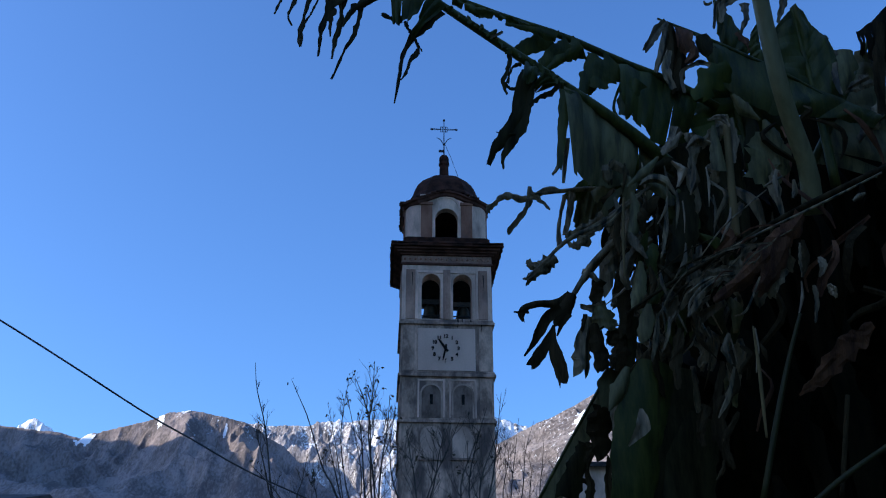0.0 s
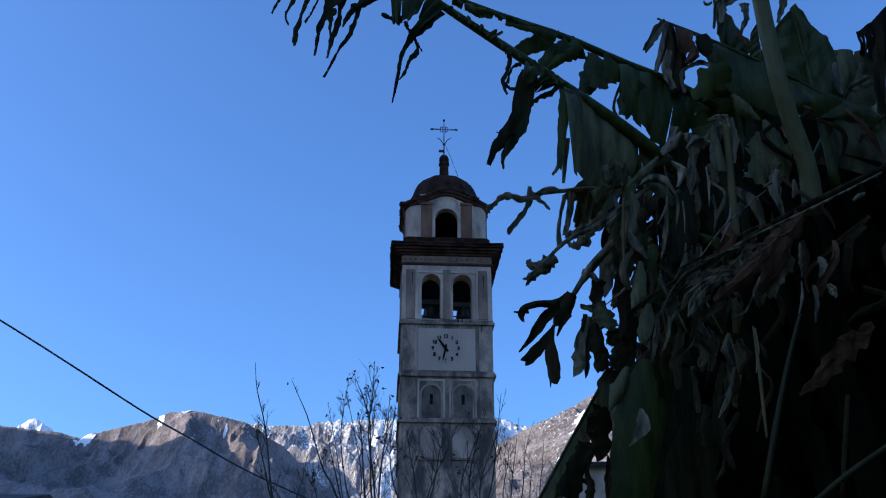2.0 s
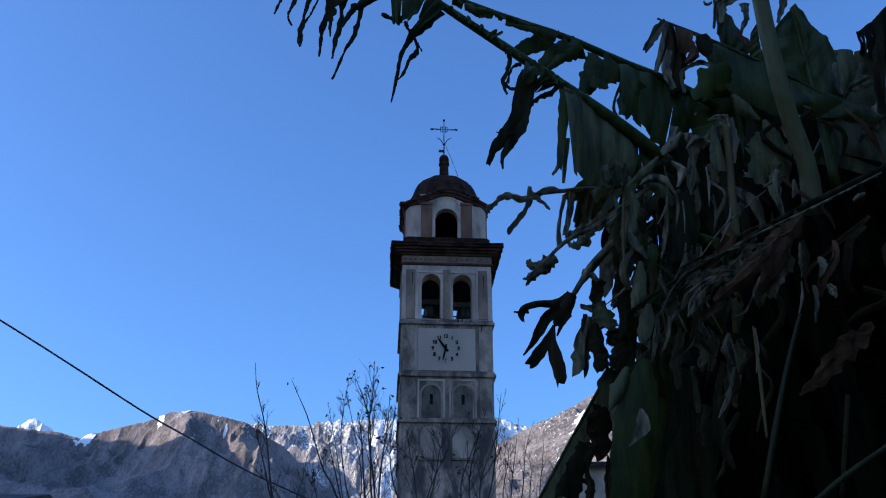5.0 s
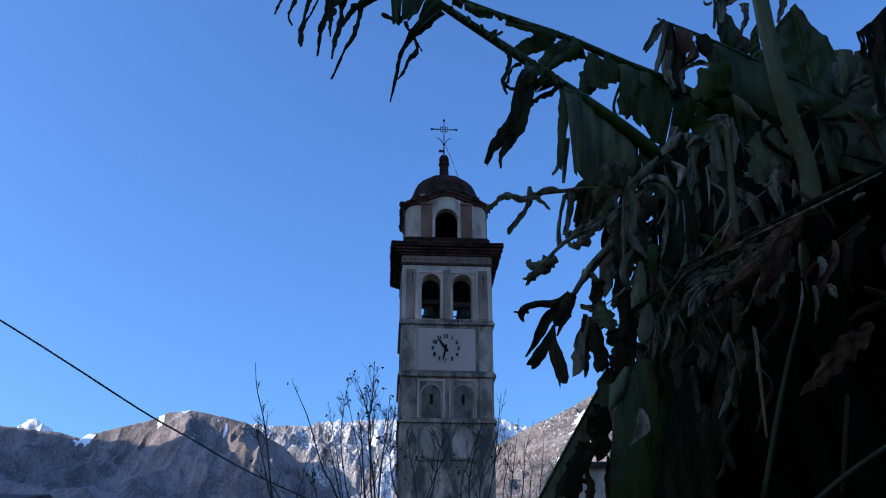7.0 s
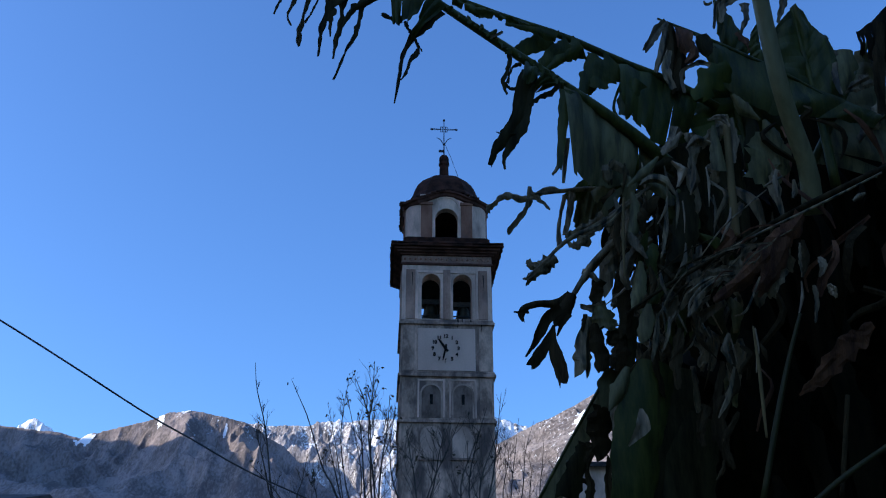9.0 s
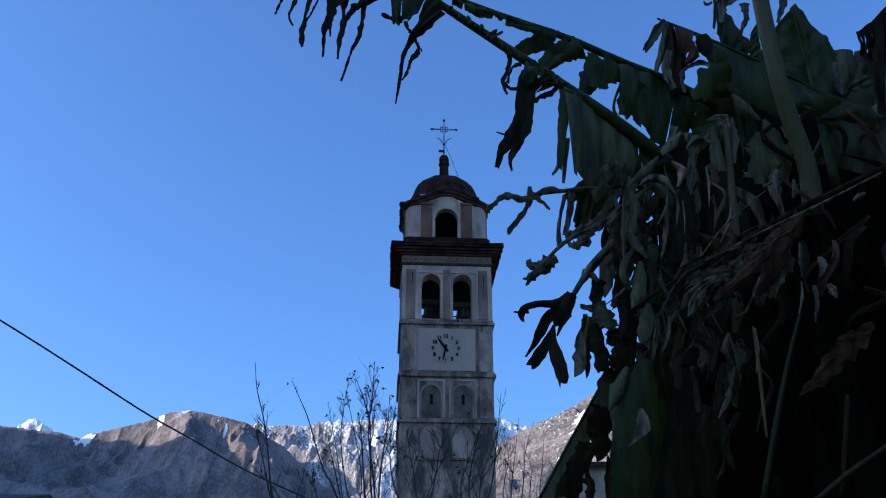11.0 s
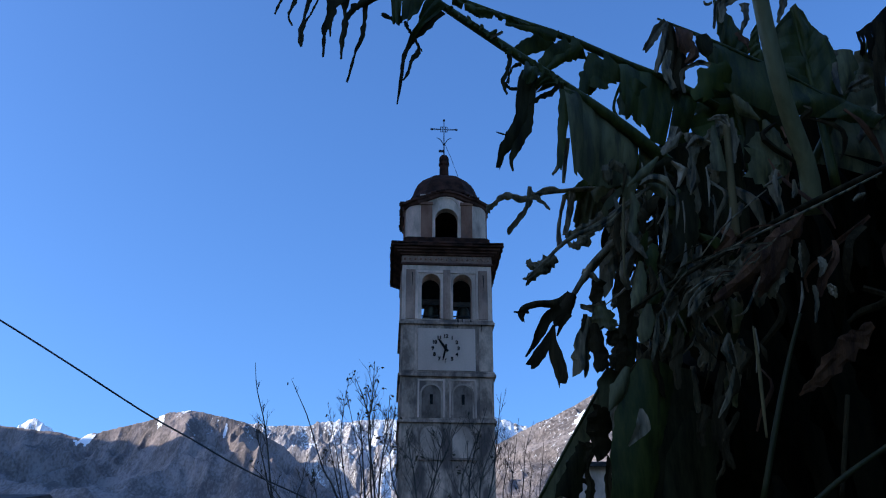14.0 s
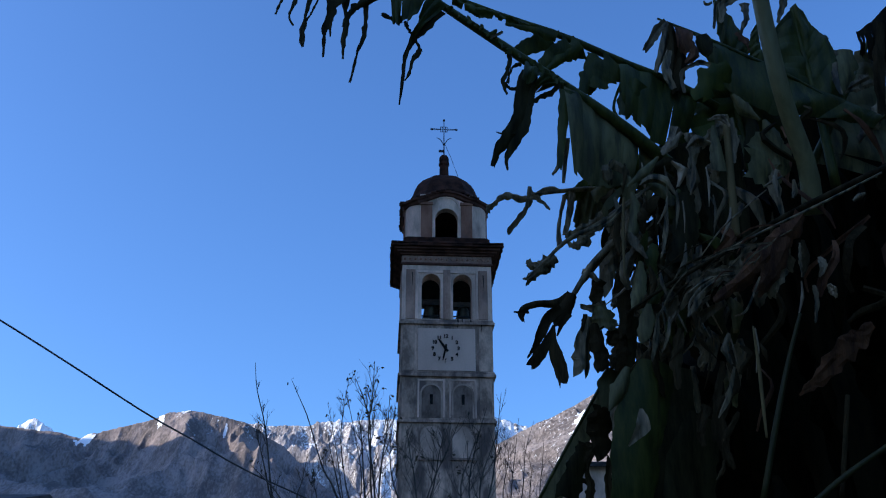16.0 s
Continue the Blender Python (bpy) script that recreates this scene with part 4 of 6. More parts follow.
def banana(x, y, height, label, lean=0.1):
    t = thing("banana_plant", Matrix.Translation((x, y, 0)), label, "banana plant", "banana plants")
    bm = bmesh.new()
    tube(bm, spline([(0, 0, 0), (lean * 0.4, 0, height * 0.5), (lean, 0, height)], 12), [0.15, 0.12, 0.075], 14)
    part("pseudostem", bm, STALK, t, "thick pale green pseudostem")
    rng = random.Random(int(x * 100))
    for i in range(10):
        a = i * 2.4
        z = height * (0.25 + 0.07 * i)
        p = Vector((x + lean * z / height + 0.12 * math.cos(a), y + 0.12 * math.sin(a), z))
        out = Vector((math.cos(a), math.sin(a), 0))
        ribbon("dead_sheath", t, [p, p + out * 0.12 + Vector((0, 0, 0.1)), p + out * 0.25 - Vector((0, 0, 0.25)), p + out * 0.28 - Vector((0, 0, 0.7))], [0.09, 0.1, 0.08, 0.03], DRY, seed=i, label="hanging dry leaf sheath")
    return t


B1 = banana(1.15, 3.35, 2.0, "ragged banana plant with torn green leaves and hanging dead strips")
B2 = banana(1.75, 3.2, 1.95, "banana plant with broad dark green leaves and dry skirts")
B3 = banana(0.75, 3.75, 2.0, "smaller banana plant with broad lower leaves")
SWAY = collections.OrderedDict()

# the long upper leaf with a straight midrib
up = rib("leaf", B1, [(1.1, 3.2, 3.705), (0.917, 3.15, 3.789), (0.71, 3.1, 3.852), (0.484, 3.05, 3.935), (0.258, 3, 3.99), (0.035, 2.95, 4.054), (-0.097, 2.9, 4.079)], [0.018, 0.016, 0.014, 0.01, 0.006], GREEN, "torn green banana leaf")
lamina("leaf_blade", up, [(1.027, 3.2, 3.753), (0.915, 3.15, 3.773), (0.795, 3.1, 3.803), (0.687, 3.05, 3.81)], [(0.959, 3.2, 3.547), (0.842, 3.15, 3.486), (0.751, 3.1, 3.549), (0.678, 3.05, 3.606)], GREEN, 3, 0.15)
ribbon("leaf_strip", up, [(0.71, 3.05, 3.736), (0.67, 3.05, 3.67), (0.652, 3.05, 3.606), (0.662, 3.05, 3.548)], [0.032, 0.01, 0.012, 0.02], GREEN, seed=2)
ribbon("leaf_strip", up, [(0.747, 3.05, 3.736), (0.71, 3.05, 3.632), (0.69, 3.05, 3.568)], [0.099, 0.079, 0.039], GREEN, seed=3)
ribbon("leaf_strip", up, [(0.676, 3.05, 3.81), (0.623, 3.05, 3.749), (0.584, 3.05, 3.696)], [0.13, 0.099, 0.047], GREEN, seed=4, ragged=0.3)
ribbon("leaf_strip", up, [(0.616, 3.05, 3.831), (0.579, 3.05, 3.749), (0.545, 3.05, 3.663)], [0.079, 0.087, 0.043], GREEN, seed=5, ragged=0.2)
ribbon("leaf_strip", up, [(0.595, 3.05, 3.853), (0.568, 3.05, 3.783), (0.568, 3.05, 3.709)], [0.051, 0.039, 0.047], GREEN, seed=41, ragged=0.2)
ribbon("leaf_strip", up, [(0.496, 3, 3.853), (0.432, 3, 3.811), (0.373, 3, 3.753)], [0.103, 0.083, 0.032], GREEN, seed=6, ragged=0.25)
ribbon("leaf_strip", up, [(0.539, 3, 3.853), (0.471, 3, 3.811), (0.392, 3, 3.737)], [0.099, 0.051, 0.016], GREEN, seed=61, ragged=0.25)
ribbon("leaf_strip", up, [(0.421, 3, 3.896), (0.353, 3, 3.864), (0.271, 3, 3.811)], [0.103, 0.071, 0.043], GREEN, seed=7, ragged=0.2)
ribbon("leaf_strip", up, [(0.436, 2.95, 3.858), (0.339, 2.95, 3.896), (0.242, 2.95, 3.92)], [0.051, 0.024, 0.012], GREEN, seed=8, ragged=0.3)
lamina("leaf_blade", up, [(0.346, 3, 3.956), (0.235, 2.983, 3.99), (0.146, 2.967, 4.018), (0.035, 2.95, 4.051)], [(0.341, 3, 3.935), (0.223, 2.983, 3.965), (0.135, 2.967, 3.979), (0.035, 2.95, 4.015)], GREEN, 9, 0.3, sag=0.01)

# the lower leaf whose bare midrib carries the hanging tatters
low = rib("leaf", B1, [(0.882, 3.1, 3.35), (0.801, 3.045, 3.391), (0.662, 2.99, 3.487), (0.454, 2.935, 3.622), (0.244, 2.88, 3.748), (0.137, 2.825, 3.791), (0.012, 2.77, 3.85), (-0.09, 2.715, 3.895), (-0.252, 2.66, 3.951), (-0.447, 2.605, 3.928), (-0.612, 2.55, 3.854)], [0.029, 0.025, 0.019, 0.017, 0.015, 0.011, 0.01, 0.008], GREEN, "bare midrib with hanging torn strips", 24)
rng = random.Random(11)
for i in range(46):
    u = rng.random()
    p = Vector((0.448, 2.9, 3.598)).lerp(Vector((0.012, 2.75, 3.834)), u)
    q = p + Vector((rng.gauss(0, 0.012), -0.005, rng.gauss(0, 0.016)))
    ribbon("leaf_stub", low, [p, (p + q) / 2 + Vector((0.004, 0, 0.003)), q], [0.02, 0.014, 0.006], GREEN, seed=i, n=4, ragged=0.4)
lamina("leaf_blade", low, [(0.816, 3.1, 3.431), (0.692, 3.033, 3.5), (0.559, 2.967, 3.564), (0.444, 2.9, 3.601)], [(0.819, 3.1, 3.357), (0.651, 3.033, 3.249), (0.526, 2.967, 3.217), (0.457, 2.9, 3.249)], UNDER, 12, torn=0.04, ragged=0.1, sag=0.03)
ribbon("leaf_strip", low, [(0.458, 2.9, 3.581), (0.438, 2.9, 3.483), (0.424, 2.9, 3.376), (0.409, 2.9, 3.249)], [0.057, 0.042, 0.031, 0.019], GREEN, seed=13)
ribbon("leaf_strip", low, [(0.445, 2.92, 3.388), (0.435, 2.92, 3.306), (0.423, 2.92, 3.203)], [0.023, 0.019, 0.011], DRY, seed=14)
ribbon("leaf_strip", low, [(0.429, 2.9, 3.318), (0.406, 2.9, 3.26), (0.384, 2.9, 3.226)], [0.019, 0.015, 0.008], DRY, seed=15)
lamina("leaf_blade", low, [(0.428, 2.9, 3.606), (0.362, 2.85, 3.625), (0.296, 2.8, 3.639)], [(0.343, 2.9, 3.568), (0.313, 2.85, 3.547), (0.277, 2.8, 3.536)], GREEN, 16, 0.2, sag=0.01)
# hanging strips take a darkened colour for their backlit look
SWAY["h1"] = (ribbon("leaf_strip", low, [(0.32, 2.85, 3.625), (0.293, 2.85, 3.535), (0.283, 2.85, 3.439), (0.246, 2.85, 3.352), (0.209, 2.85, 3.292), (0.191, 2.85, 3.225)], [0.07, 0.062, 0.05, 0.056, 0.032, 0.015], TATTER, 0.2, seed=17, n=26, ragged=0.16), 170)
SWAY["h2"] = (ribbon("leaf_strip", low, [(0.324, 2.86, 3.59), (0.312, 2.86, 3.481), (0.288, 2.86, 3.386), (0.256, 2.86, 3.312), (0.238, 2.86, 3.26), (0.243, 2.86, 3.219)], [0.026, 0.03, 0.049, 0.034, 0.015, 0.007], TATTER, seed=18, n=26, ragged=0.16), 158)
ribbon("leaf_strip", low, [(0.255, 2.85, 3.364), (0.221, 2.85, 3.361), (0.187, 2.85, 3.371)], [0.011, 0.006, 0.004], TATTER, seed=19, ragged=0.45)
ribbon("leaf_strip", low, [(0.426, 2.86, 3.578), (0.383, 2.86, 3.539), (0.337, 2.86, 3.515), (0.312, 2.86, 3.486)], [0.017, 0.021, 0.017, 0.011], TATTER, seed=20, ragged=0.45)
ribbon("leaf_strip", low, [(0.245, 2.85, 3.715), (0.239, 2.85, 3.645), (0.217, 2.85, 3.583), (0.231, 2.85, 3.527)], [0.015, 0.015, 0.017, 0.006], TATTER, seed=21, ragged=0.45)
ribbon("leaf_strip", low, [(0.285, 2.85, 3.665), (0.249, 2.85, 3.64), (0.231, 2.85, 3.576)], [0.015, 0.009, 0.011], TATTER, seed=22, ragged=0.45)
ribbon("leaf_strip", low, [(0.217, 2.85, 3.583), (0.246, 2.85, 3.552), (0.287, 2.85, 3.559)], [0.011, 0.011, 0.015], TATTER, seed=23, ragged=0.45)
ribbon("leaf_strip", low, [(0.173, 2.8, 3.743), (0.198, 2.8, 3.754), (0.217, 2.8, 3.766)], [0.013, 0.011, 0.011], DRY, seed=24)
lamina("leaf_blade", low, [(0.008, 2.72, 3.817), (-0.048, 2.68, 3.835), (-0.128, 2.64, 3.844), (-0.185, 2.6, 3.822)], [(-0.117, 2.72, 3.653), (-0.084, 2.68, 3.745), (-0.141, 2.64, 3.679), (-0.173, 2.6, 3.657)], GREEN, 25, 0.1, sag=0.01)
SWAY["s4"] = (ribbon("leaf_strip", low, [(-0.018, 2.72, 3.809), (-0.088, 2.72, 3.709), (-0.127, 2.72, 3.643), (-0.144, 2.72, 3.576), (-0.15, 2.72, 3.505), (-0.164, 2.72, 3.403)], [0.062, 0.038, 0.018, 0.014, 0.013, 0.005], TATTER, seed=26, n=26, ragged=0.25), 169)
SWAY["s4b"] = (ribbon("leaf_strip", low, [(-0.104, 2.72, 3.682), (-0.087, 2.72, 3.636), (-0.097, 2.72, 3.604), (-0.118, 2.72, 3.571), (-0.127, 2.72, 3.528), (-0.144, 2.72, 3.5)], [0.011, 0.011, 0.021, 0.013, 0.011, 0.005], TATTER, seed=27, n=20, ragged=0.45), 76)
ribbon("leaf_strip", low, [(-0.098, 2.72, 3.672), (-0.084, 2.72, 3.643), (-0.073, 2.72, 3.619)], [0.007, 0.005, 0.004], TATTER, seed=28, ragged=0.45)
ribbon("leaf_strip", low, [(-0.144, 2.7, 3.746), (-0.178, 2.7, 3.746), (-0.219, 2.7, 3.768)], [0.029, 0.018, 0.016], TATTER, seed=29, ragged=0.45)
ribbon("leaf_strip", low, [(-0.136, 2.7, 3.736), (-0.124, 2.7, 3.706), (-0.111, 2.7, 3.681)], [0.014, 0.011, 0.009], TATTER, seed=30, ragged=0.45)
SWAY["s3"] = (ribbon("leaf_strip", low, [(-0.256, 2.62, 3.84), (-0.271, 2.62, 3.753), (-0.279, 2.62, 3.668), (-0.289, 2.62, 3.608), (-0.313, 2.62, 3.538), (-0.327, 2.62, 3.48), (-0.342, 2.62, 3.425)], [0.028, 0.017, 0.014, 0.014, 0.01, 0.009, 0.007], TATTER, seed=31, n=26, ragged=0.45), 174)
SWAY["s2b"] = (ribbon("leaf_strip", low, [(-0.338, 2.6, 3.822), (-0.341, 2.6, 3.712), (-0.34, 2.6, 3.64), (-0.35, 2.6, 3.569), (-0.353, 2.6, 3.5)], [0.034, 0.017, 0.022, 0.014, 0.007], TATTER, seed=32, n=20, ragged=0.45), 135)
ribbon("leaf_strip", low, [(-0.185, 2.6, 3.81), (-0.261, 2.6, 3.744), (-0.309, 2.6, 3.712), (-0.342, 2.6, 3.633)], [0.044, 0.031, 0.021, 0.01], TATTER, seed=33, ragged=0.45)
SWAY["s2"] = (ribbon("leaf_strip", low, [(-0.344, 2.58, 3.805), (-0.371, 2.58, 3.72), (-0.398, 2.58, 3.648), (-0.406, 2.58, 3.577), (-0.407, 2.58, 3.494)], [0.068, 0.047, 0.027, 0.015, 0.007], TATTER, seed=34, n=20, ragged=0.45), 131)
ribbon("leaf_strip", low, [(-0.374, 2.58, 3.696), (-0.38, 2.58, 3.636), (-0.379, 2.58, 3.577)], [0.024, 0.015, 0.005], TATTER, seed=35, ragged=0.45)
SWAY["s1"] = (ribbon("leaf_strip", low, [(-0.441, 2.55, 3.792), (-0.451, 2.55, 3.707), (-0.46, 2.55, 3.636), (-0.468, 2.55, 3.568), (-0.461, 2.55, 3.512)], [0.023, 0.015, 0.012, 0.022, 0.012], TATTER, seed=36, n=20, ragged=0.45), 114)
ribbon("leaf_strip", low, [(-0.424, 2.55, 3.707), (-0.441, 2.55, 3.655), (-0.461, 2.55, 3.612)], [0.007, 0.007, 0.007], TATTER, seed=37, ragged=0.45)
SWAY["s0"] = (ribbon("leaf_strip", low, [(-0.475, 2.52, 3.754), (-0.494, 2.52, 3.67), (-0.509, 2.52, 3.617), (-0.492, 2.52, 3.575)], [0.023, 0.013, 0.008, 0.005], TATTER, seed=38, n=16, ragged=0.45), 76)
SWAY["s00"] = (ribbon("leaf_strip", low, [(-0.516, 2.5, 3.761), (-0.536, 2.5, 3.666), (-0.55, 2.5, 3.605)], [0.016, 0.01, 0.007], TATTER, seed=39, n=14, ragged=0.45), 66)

# dead twisted leaves along the plant's edge
dead = rib("dead_leaf", B1, [(0.704, 3.1, 3.242), (0.58, 3.1, 3.278), (0.454, 3.1, 3.271), (0.327, 3.1, 3.254)], [0.014, 0.01, 0.008, 0.006], DRY, "twisted grey dead leaf")
ribbon("leaf_strip", dead, [(0.454, 3.1, 3.271), (0.391, 3.1, 3.276), (0.337, 3.1, 3.242), (0.295, 3.1, 3.238), (0.233, 3.1, 3.249), (0.201, 3.1, 3.228), (0.171, 3.1, 3.2), (0.166, 3.1, 3.177)], [0.01, 0.024, 0.016, 0.024, 0.029, 0.018, 0.024, 0.01], DRY, 0.3, 0.4, seed=51, n=36, ragged=0.35)
ribbon("leaf_strip", dead, [(0.328, 3.1, 3.266), (0.315, 3.1, 3.214), (0.282, 3.1, 3.16), (0.235, 3.1, 3.096)], [0.026, 0.02, 0.022, 0.018], DRY, seed=52, n=18, ragged=0.3)
ribbon("leaf_strip", dead, [(0.338, 3.1, 3.254), (0.364, 3.1, 3.223), (0.395, 3.1, 3.191)], [0.016, 0.02, 0.01], DRY, seed=53, ragged=0.4)
ribbon("leaf_strip", dead, [(0.324, 3.1, 3.29), (0.323, 3.1, 3.254), (0.347, 3.1, 3.238)], [0.014, 0.029, 0.016], DRY, seed=54)
dead = rib("dead_leaf", B1, [(0.669, 3.05, 3.188), (0.561, 3.05, 3.106), (0.446, 3.05, 3.045), (0.361, 3.05, 2.963), (0.289, 3.05, 2.892)], [0.014, 0.012, 0.008, 0.006, 0.004], DRY, "withered leaf on its stalk")
ribbon("leaf_strip", dead, [(0.594, 3.05, 3.147), (0.54, 3.05, 3.101), (0.478, 3.05, 3.074), (0.436, 3.05, 3.056)], [0.052, 0.044, 0.036, 0.02], DRY, seed=55, ragged=0.3)
ribbon("leaf_strip", dead, [(0.402, 3.05, 2.978), (0.361, 3.05, 2.946), (0.319, 3.05, 2.907), (0.289, 3.05, 2.885)], [0.036, 0.052, 0.032, 0.028], DRY, 0.4, seed=56, ragged=0.4)
ribbon("leaf_strip", dead, [(0.34, 3.05, 2.935), (0.311, 3.05, 2.946), (0.302, 3.05, 2.967)], [0.036, 0.028, 0.016], DRY, seed=57, ragged=0.3)
ribbon("leaf_strip", dead, [(0.519, 3.05, 3.09), (0.506, 3.05, 3.045), (0.465, 3.05, 3.023), (0.445, 3.05, 3.038)], [0.04, 0.048, 0.028, 0.012], DRY, seed=58, ragged=0.4)
ribbon("leaf_strip", dead, [(0.45, 3.08, 3.243), (0.429, 3.08, 3.162), (0.417, 3.08, 3.093), (0.418, 3.08, 3.034)], [0.016, 0.012, 0.016, 0.024], DRY, seed=59)
ribbon("leaf_strip", dead, [(0.476, 3.08, 3.255), (0.463, 3.08, 3.173), (0.441, 3.08, 3.082)], [0.028, 0.024, 0.02], DRY, seed=60)
lamina("leaf_blade", dead, [(0.659, 3.15, 3.366), (0.593, 3.15, 3.346), (0.515, 3.15, 3.305)], [(0.613, 3.15, 3.185), (0.536, 3.15, 3.127), (0.478, 3.15, 3.15)], UNDER, 61, 0.2)
ribbon("leaf_blade", dead, [(0.787, 3.12, 3.423), (0.673, 3.12, 3.344), (0.564, 3.12, 3.301), (0.455, 3.12, 3.248)], [0.061, 0.102, 0.082, 0.029], MOSS, seed=62, ragged=0.2)
dead = rib("dead_leaf", B1, [(0.618, 3, 3.032), (0.522, 3, 2.934), (0.468, 3, 2.849), (0.415, 3, 2.766)], [0.012, 0.011, 0.010, 0.008], DRY, "limp torn leaf hanging on a bent stalk")
# DIM strips: shade painted in so they stand dark against the sky
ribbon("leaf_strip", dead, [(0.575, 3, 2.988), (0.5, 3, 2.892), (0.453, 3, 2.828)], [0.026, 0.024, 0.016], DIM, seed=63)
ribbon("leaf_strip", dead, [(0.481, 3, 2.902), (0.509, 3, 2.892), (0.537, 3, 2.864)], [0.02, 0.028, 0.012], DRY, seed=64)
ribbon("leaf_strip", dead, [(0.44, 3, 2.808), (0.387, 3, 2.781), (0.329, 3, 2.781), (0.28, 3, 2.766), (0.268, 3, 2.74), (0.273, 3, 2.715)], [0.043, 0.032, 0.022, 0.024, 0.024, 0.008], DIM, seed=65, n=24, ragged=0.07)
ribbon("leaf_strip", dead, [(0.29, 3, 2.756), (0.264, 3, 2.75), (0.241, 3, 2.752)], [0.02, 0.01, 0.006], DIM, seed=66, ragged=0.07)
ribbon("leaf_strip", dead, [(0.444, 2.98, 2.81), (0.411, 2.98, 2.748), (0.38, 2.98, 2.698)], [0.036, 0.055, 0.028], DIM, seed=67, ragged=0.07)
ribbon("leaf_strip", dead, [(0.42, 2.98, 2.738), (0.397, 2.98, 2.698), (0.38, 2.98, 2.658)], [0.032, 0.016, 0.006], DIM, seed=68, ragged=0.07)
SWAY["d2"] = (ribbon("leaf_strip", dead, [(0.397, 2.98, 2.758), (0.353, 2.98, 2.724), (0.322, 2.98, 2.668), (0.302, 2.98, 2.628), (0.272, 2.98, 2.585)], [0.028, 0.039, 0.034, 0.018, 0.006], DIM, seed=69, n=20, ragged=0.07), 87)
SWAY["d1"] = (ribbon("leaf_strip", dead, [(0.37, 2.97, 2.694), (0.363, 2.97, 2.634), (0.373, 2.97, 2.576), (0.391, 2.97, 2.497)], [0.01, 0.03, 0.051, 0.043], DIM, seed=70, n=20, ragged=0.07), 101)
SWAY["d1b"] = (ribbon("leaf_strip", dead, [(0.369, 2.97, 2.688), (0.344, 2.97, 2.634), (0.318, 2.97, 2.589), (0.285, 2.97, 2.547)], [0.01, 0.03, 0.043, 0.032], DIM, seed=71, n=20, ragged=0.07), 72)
# the clump of hanging rags below; DIM ones have shade in their colour
for i, (pts, w, m) in enumerate((
        ([(0.563, 3.05, 2.796), (0.515, 3.05, 2.784), (0.473, 3.05, 2.792)], [0.034, 0.026, 0.013], DRY),
        ([(0.542, 3.04, 2.792), (0.550, 3.04, 2.746), (0.551, 3.04, 2.701)], [0.034, 0.098, 0.072], UNDER),
        ([(0.502, 3.05, 2.754), (0.481, 3.05, 2.648), (0.472, 3.05, 2.552)], [0.026, 0.064, 0.056], DRY),
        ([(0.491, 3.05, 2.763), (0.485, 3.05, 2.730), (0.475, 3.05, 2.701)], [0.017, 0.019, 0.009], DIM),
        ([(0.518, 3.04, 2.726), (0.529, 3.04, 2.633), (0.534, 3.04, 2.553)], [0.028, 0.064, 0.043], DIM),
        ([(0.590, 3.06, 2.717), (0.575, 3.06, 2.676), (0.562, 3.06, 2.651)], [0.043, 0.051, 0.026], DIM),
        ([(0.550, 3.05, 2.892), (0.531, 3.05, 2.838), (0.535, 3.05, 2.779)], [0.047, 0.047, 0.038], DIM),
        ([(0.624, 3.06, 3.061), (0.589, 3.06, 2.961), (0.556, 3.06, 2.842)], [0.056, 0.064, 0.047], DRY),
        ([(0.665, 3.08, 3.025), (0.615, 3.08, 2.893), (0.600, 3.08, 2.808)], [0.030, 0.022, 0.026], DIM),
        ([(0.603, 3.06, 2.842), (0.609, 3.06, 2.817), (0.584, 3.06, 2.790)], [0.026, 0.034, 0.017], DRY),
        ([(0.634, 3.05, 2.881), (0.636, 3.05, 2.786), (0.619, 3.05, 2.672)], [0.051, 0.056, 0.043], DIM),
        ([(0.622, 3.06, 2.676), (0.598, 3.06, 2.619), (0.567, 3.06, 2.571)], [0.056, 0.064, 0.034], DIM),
        ([(0.650, 3.07, 2.762), (0.635, 3.07, 2.679), (0.623, 3.07, 2.579)], [0.052, 0.064, 0.056], TATTER),
        ([(0.518, 3.04, 2.941), (0.507, 3.04, 2.920), (0.486, 3.04, 2.907)], [0.021, 0.021, 0.009], PALEDRY))):
    key = ribbon("dead_leaf", B1, pts, w, m, 0.2 * math.sin(i * 2.0), seed=80 + i, ragged=0.22, label="hanging grey-brown dead leaf")
    if i in (2, 3, 4):
        SWAY["c%d" % i] = (key, 95)

# upper foliage of the second plant
stalk = rib("leaf", B2, [(1.137, 2.7, 3.986), (1.164, 2.76, 3.803), (1.203, 2.82, 3.55), (1.248, 2.88, 3.422), (1.301, 2.94, 3.271), (1.318, 3, 3.121)], [0.029, 0.031, 0.033, 0.035, 0.039], PALESTALK, "thick pale green leaf stalk")
top = rib("leaf", B2, [(1.661, 3.12, 3.554), (1.481, 3.12, 3.718), (1.320, 3.12, 3.833), (1.153, 3.12, 3.932), (1.013, 3.12, 4.011), (0.878, 3.12, 4.082)], [0.006, 0.007, 0.008, 0.009, 0.008, 0.004], GREEN, "broad dark leaf with a withered brown tip")
lamina("leaf_blade", top, [(1.716, 3.12, 3.613), (1.585, 3.12, 3.678), (1.341, 3.12, 3.822), (1.153, 3.12, 3.932), (1.020, 3.12, 4.008)], [(1.661, 3.12, 3.554), (1.462, 3.12, 3.605), (1.267, 3.12, 3.621), (1.127, 3.12, 3.731), (1.046, 3.12, 3.894)], GREEN, 101, torn=0.05, ragged=0.06, cols=20)
